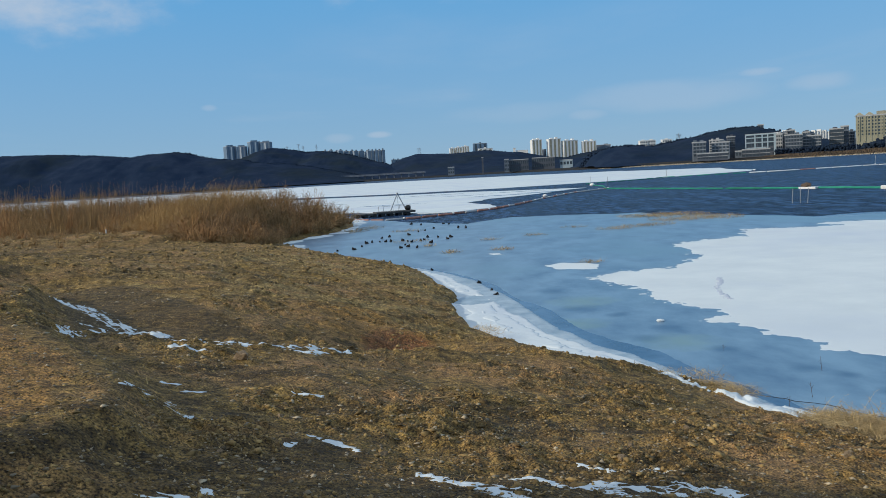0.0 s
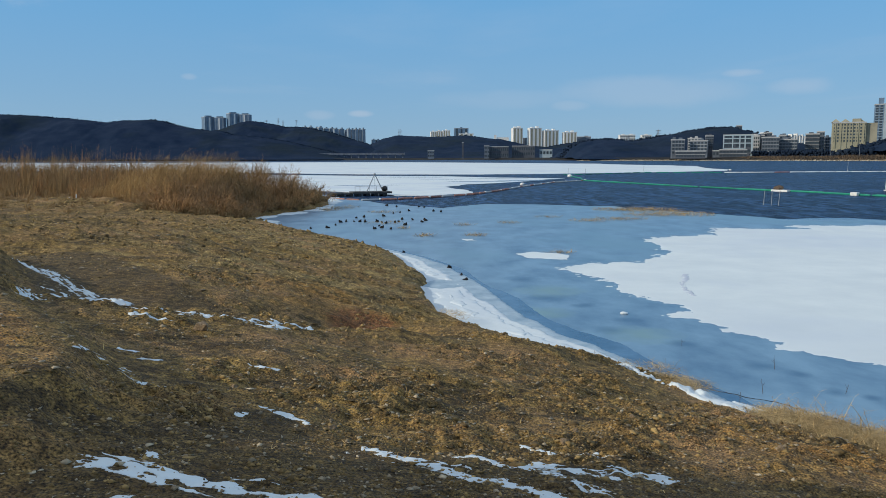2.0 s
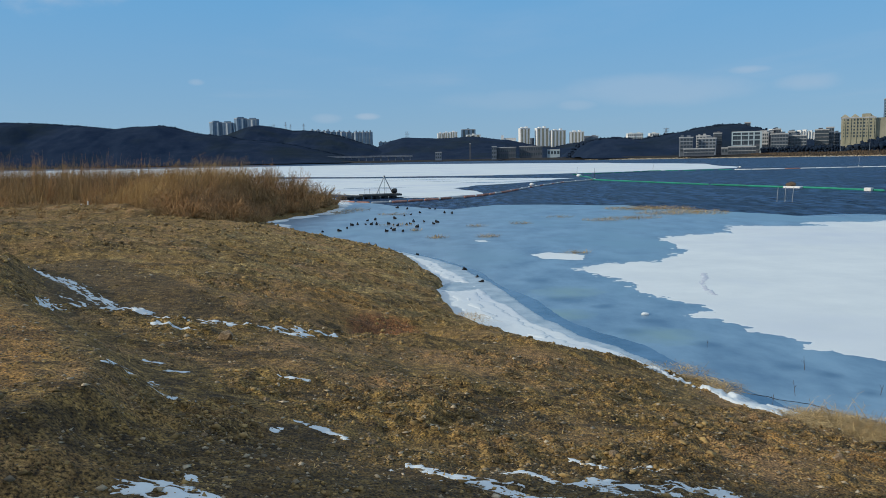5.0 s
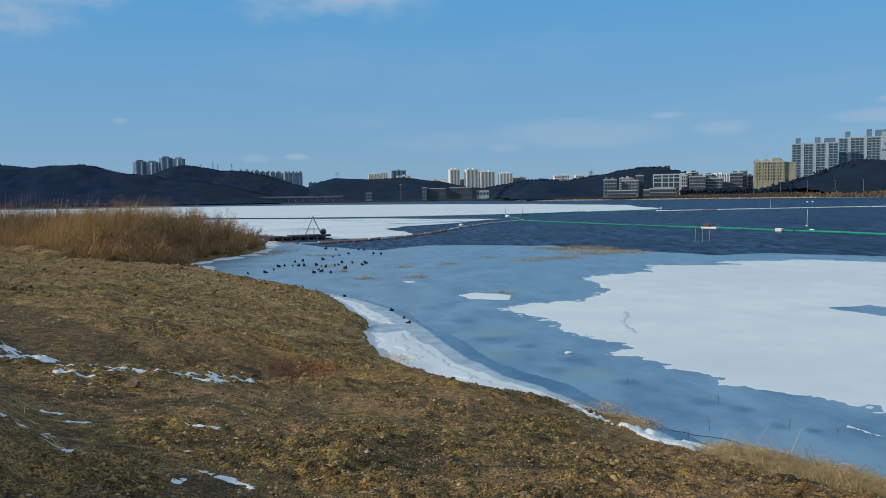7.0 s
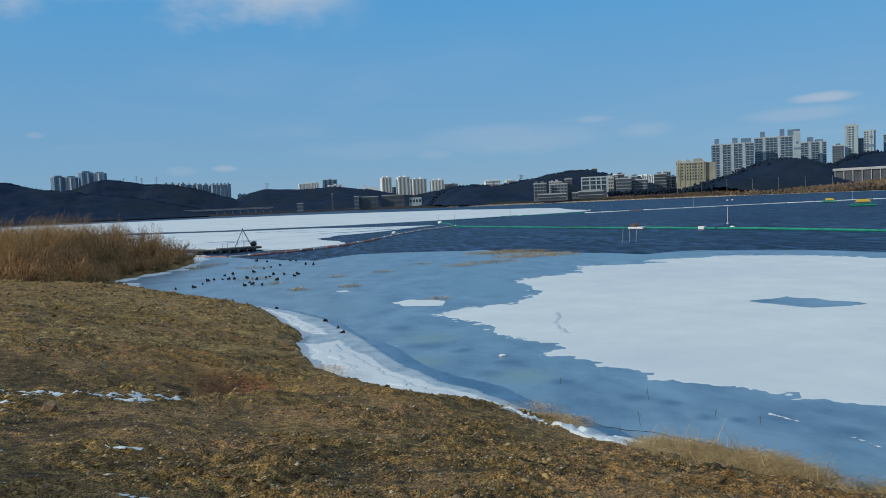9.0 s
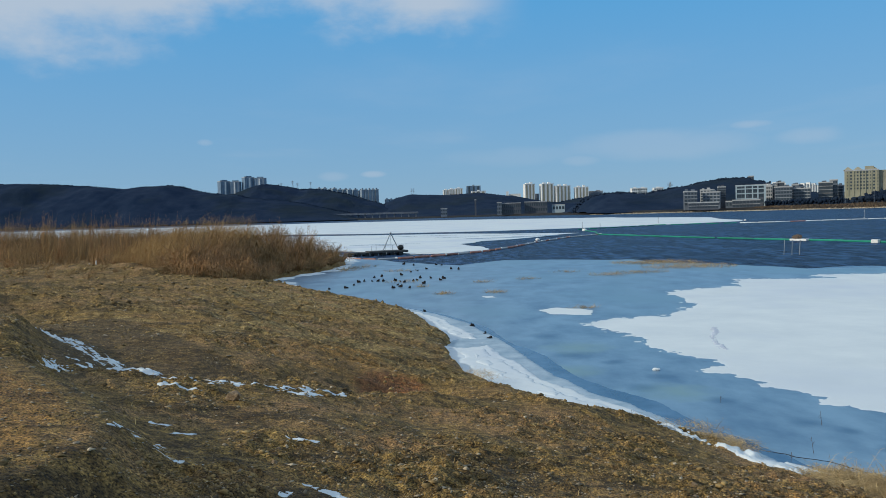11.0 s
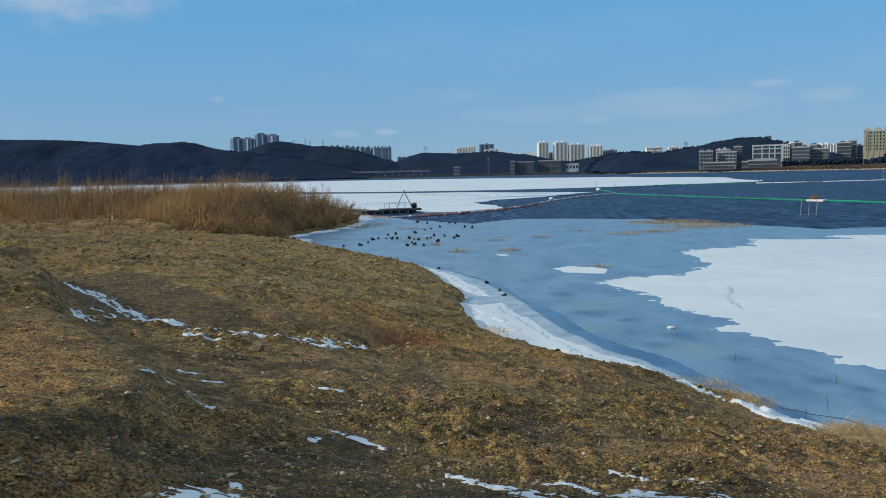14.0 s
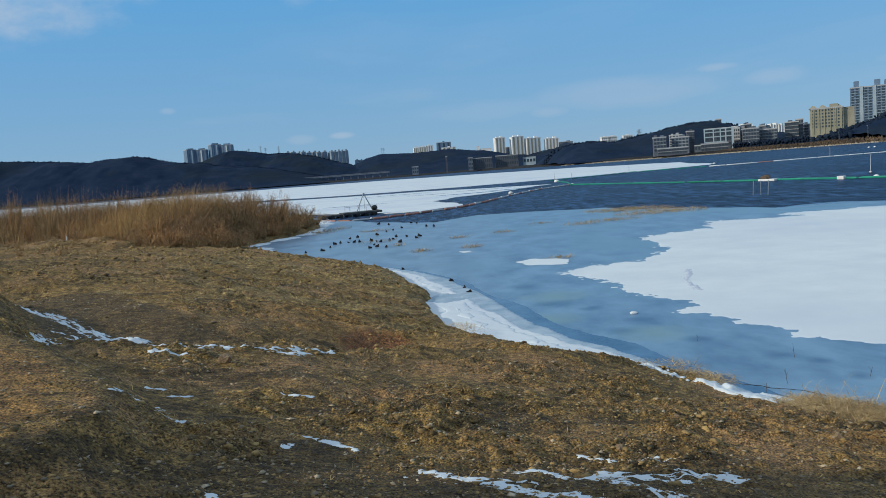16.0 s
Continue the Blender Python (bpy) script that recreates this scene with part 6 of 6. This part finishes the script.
def build_north():
    g = "white apartment towers"
    for x0, x1, z1, n, t in ((239.9, 265, 76.2, 3, 14), (281.2, 312.5, 75.8, 3, 16), (318.1, 355.5, 69.7, 4, 18), (366.8, 400.8, 65.3, 4, 12)):
        r = block("bright white apartment tower on the far shore", x0, x1, 1900, 24, z1, 22, M_WHITE, 0, 0, t, g, ((-0.2, 7, 3), (0.2, 6, 4)))
        strips(r, (x1 - x0) * 0.98, z1 - 24, n, M_TAN, fill=0.45)
    block("low grey block behind the white towers", 266.5, 279, 1930, 20, 52, 15, M_GREYBLD, 0, 0, 0, g)
    block("long pale block beside the white towers", 403.2, 443, 1930, 20, 55, 20, M_GREYBLD, 0, 0, 0, g, ((0.2, 10, 2),))
    for x0, x1, z1, m in ((197.8, 204.4, 60.5, M_WHITE), (206, 236, 54, M_WHITE)):
        block("small pale block on the far ridge", x0, x1, 1960, 25, z1, 15, m, 0, 0, 0, g)
    g = "ridge apartment blocks"
    for x0, x1, z1, m in ((41.5, 57, 81, M_WHITE), (58.5, 76, 82.5, M_WHITE), (78, 100, 84.5, M_WHITE), (112.7, 155, 91, M_BLUEGREY), (125.9, 168, 74, M_WHITE)):
        r = block("pale apartment block on the northern ridge", x0, x1, 2300 if z1 != 74 else 2270, 45, z1, 20, m, 0, 0, 6, g, ((0, 6, 3),))
        strips(r, (x1 - x0) * 0.98, z1 - 45, 3, M_TAN if m is M_WHITE else M_GLASS, fill=0.4)
    g = "hilltop towers"
    for x0, x1, z1 in ((-495.5, -472, 99.2), (-474, -450, 97.5), (-438, -414, 107), (-416, -390.5, 104.5)):
        r = block("grey-blue tall twin tower rising behind the hill", x0, x1, 1800, 35, z1, 22, M_BLUEGREY, 0, 0, 20 if x0 in (-495.5, -438) else -12, g, ((0, 14, 3),))
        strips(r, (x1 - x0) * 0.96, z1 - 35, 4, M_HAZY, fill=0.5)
        # a slim sunlit face, put in as a strip of white render
        part("light_shaft", boxed(-1.4, 1.4, -0.9, 0.02, 0, z1 - 36), M_WHITE, r, "pale vertical strip for a sunlit face")
    g = "hillside apartment row"
    for i in range(9):
        x0 = -297 + i * 13.5
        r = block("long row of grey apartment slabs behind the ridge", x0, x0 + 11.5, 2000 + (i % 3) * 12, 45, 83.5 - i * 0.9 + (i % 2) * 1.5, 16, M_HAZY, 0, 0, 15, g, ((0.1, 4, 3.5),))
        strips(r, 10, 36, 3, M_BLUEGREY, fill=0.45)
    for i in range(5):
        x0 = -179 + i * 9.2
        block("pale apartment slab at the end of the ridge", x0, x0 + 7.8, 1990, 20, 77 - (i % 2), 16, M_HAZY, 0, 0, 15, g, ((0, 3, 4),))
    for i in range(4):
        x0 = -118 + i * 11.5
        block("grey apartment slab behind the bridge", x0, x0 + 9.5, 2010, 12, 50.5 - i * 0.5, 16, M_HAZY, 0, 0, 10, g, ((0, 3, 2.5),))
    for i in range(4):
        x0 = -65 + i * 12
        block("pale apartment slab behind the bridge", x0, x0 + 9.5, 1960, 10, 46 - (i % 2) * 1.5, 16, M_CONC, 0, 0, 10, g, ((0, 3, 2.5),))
    g = "low buildings on the north shore"
    block("low pale lakeside hall", 101.7, 109, 1150, 3, 20.7, 14, M_GREYBLD, 3, 3, 0, g, (), "hall")
    block("long brown lakeside hall with a flat roof", 109, 139, 1155, 3, 19.4, 14, M_BROWNBLD, 2, 10, 0, g, (), "hall")
    block("brown lakeside factory building", 145, 180, 1160, 5, 20.5, 14, M_BROWNBLD, 2, 10, 0, g, (), "hall")
    block("small pale lakeside building with dark openings", 187.5, 207, 1160, 6, 15.0, 12, M_PALE, 1, 4, 0, g, (), "hall", wfill=(0.7, 0.5))
    block("small grey house by the bridge end", 15.8, 25.5, 1150, 4, 13.8, 10, M_GREYBLD, 2, 3, 0, g, (), "hall")
    block("slim grey lakeside chimney house", 69.4, 72, 1180, 4, 26.4, 3, M_BROWNBLD, 0, 0, 0, g, (), "hall")
    g = "blocks behind the knoll"
    for x0, x1, z1 in ((348.8, 362, 40.8), (363.4, 375.6, 41), (387.1, 403.6, 40.6)):
        block("white apartment block behind the knoll", x0, x1, 1300, 18, z1, 14, M_WHITE, 5, 4, 12, g, ((0, 4, 1.5),))


build_north()


def build_bridge():
    root = thing("road_bridge", "grey concrete road bridge on tall piers across the inlet", "bridge", pose(0, 0, 0))
    part("deck", boxed(-172, -20, 1246, 1256, 8.6, 10.6, bevel=0.2), M_BRIDGE, root)
    part("railing", boxed(-172, -20, 1245.8, 1246.1, 10.6, 11.5), M_BRIDGE, root)
    for i in range(13):
        x = -168 + i * 12
        part("pier", boxed(x - 0.9, x + 0.9, 1248, 1254, -1, 8.6), M_BRIDGE, root)
    part("gatehouse", boxed(-180, -173, 1247, 1255, 2, 14), M_WHITE, root, "small white gatehouse")
    for x, zb, zt, y in ((-333.6, 78, 87.3, 1705), (-307.8, 73, 91.8, 1705), (-297.3, 71, 87, 1705), (-267.8, 70, 88.1, 1705), (-45.6, 54, 74.5, 1905), (-41, 54, 74.5, 1905), (289, 25, 36, 905)):
        root = thing("power_pylon", "thin steel lattice power pylon on the ridge", "pylon", pose(x, y, zb), "power pylons")
        h = zt - zb
        for sx in (-1.6, 1.6):
            for sy in (-1.6, 1.6):
                part("leg", rod(bmesh.new(), (sx, sy, -4), (0.2 * sx, 0.2 * sy, h), 0.28, 0.2, 5), M_STEEL, root)
        for f in (0.62, 0.76, 0.9):
            part("cross_arm", boxed(-3.2, 3.2, -0.2, 0.2, h * f - 0.2, h * f + 0.2), M_STEEL, root)
    g = np.random.default_rng(88)
    # the reed and grass fringe and the rubble on the eastern shore
    n = 22000
    x = 300 + 260 * g.random(n)
    yb = np.interp(x, [300, 326, 365, 395, 440, 560], [660, 631, 570, 478, 424, 350])
    y = yb + 6 + 60 * g.random(n) ** 1.3
    z = height(x, y, False)
    h = (2.0 + 1.2 * g.random(n)) * np.interp(x, [300, 340, 380, 420, 450], [0.35, 0.6, 0.8, 1.1, 1.5]) * (1 + 0.8 * fbm(x / 25, y / 25, 3, 2))
    a = g.random(n) * 2 * math.pi
    base = np.stack([x, y, z - 0.2], -1)
    tip = base + np.stack([np.cos(a) * 0.5, np.sin(a) * 0.5, h], -1)
    tagged(blades("far_reed_fringe", base, tip, np.zeros((n, 3)), 0.18 + 0.22 * g.random(n), g, M_BANK), "brown dry reeds along the eastern shore", "reeds", kind="stuff")
    n = 2600
    x = 372 + 180 * g.random(n)
    yb = np.interp(x, [300, 326, 365, 395, 440, 560], [660, 631, 570, 478, 424, 350])
    y = yb + 12 + 50 * g.random(n)
    s = (0.8 + 1.3 * g.random(n)) * np.interp(x, [372, 420, 450], [0.6, 1.0, 1.5])
    c = np.stack([x, y, height(x, y, False) + s * (0.2 + np.interp(x, [372, 420, 450], [0.5, 1.0, 2.0]) * g.random(n))], -1)
    tagged(lumps("bank_brush", c, s, 0.8 + 0.5 * g.random(n), g, M_BANK, 0.5), "brown leafless brush along the eastern bank", "brush", kind="stuff")
    n = 2600
    x = 320 + 180 * g.random(n)
    yb = np.interp(x, [300, 326, 365, 395, 440, 560], [660, 631, 570, 478, 424, 350])
    y = np.maximum(yb + 70, 640 - 0.1 * (x - 320)) + 14 * g.random(n)
    s = (0.5 + 1.1 * g.random(n)) * np.interp(x, [320, 365, 385, 430, 470], [0.9, 1.1, 1.7, 1.7, 1.1])
    c = np.stack([x, y, np.maximum(height(x, y, False), 0) + 1.2 * (0.3 + 4.2 * g.random(n) ** 1.3)], -1)
    tagged(lumps("shore_trees", c, s, 0.9 + 0.5 * g.random(n), g, M_WOOD_FAR, 0.5), "dark evergreen tree row along the eastern shore road", "trees", kind="stuff")
    for i in range(9):
        x, y = 332 + i * 17.5, 600 - i * 10
        root = thing("street_lamp", "thin grey street lamp on the lakeside road", "street lamp", pose(x, y, 4.5), "street lamps")
        part("pole", rod(bmesh.new(), (0, 0, 0), (0, 0, 9), 0.14, 0.09, 6), M_STEEL, root)
        part("arm", rod(bmesh.new(), (0, 0, 8.9), (-1.6, 0, 9.3), 0.08, None, 6), M_STEEL, root)
    n = 1500
    x = 170 + 200 * g.random(n)
    yb = np.interp(x, [150, 177, 264, 326, 365], [900, 752, 692, 629, 566])
    y = yb + 2 + 14 * g.random(n)
    c = np.stack([x, y, np.maximum(height(x, y, False), 0.0)], -1)
    tagged(lumps("shore_rubble", c, 0.4 + 0.9 * g.random(n), np.full(n, 0.7), g, M_STONE), "grey rubble stones along the eastern shore", "rubble", kind="stuff")
    edge = [(177, 748), (264, 688), (326, 625), (365, 562), (395, 469), (440, 416), (640, 296)]
    back = [(640, 291), (440, 409), (394, 459), (363, 556), (324, 620), (263, 683), (177, 745)]
    tagged(sheet("shore_ice_line", [ragged(edge, 0.02, 3, 3) + ragged(back, 0.02, 3, 4)], -0.02, 0.05, M_SNOW), "narrow white ice strip along the eastern shore", "ice", kind="structure")


build_bridge()
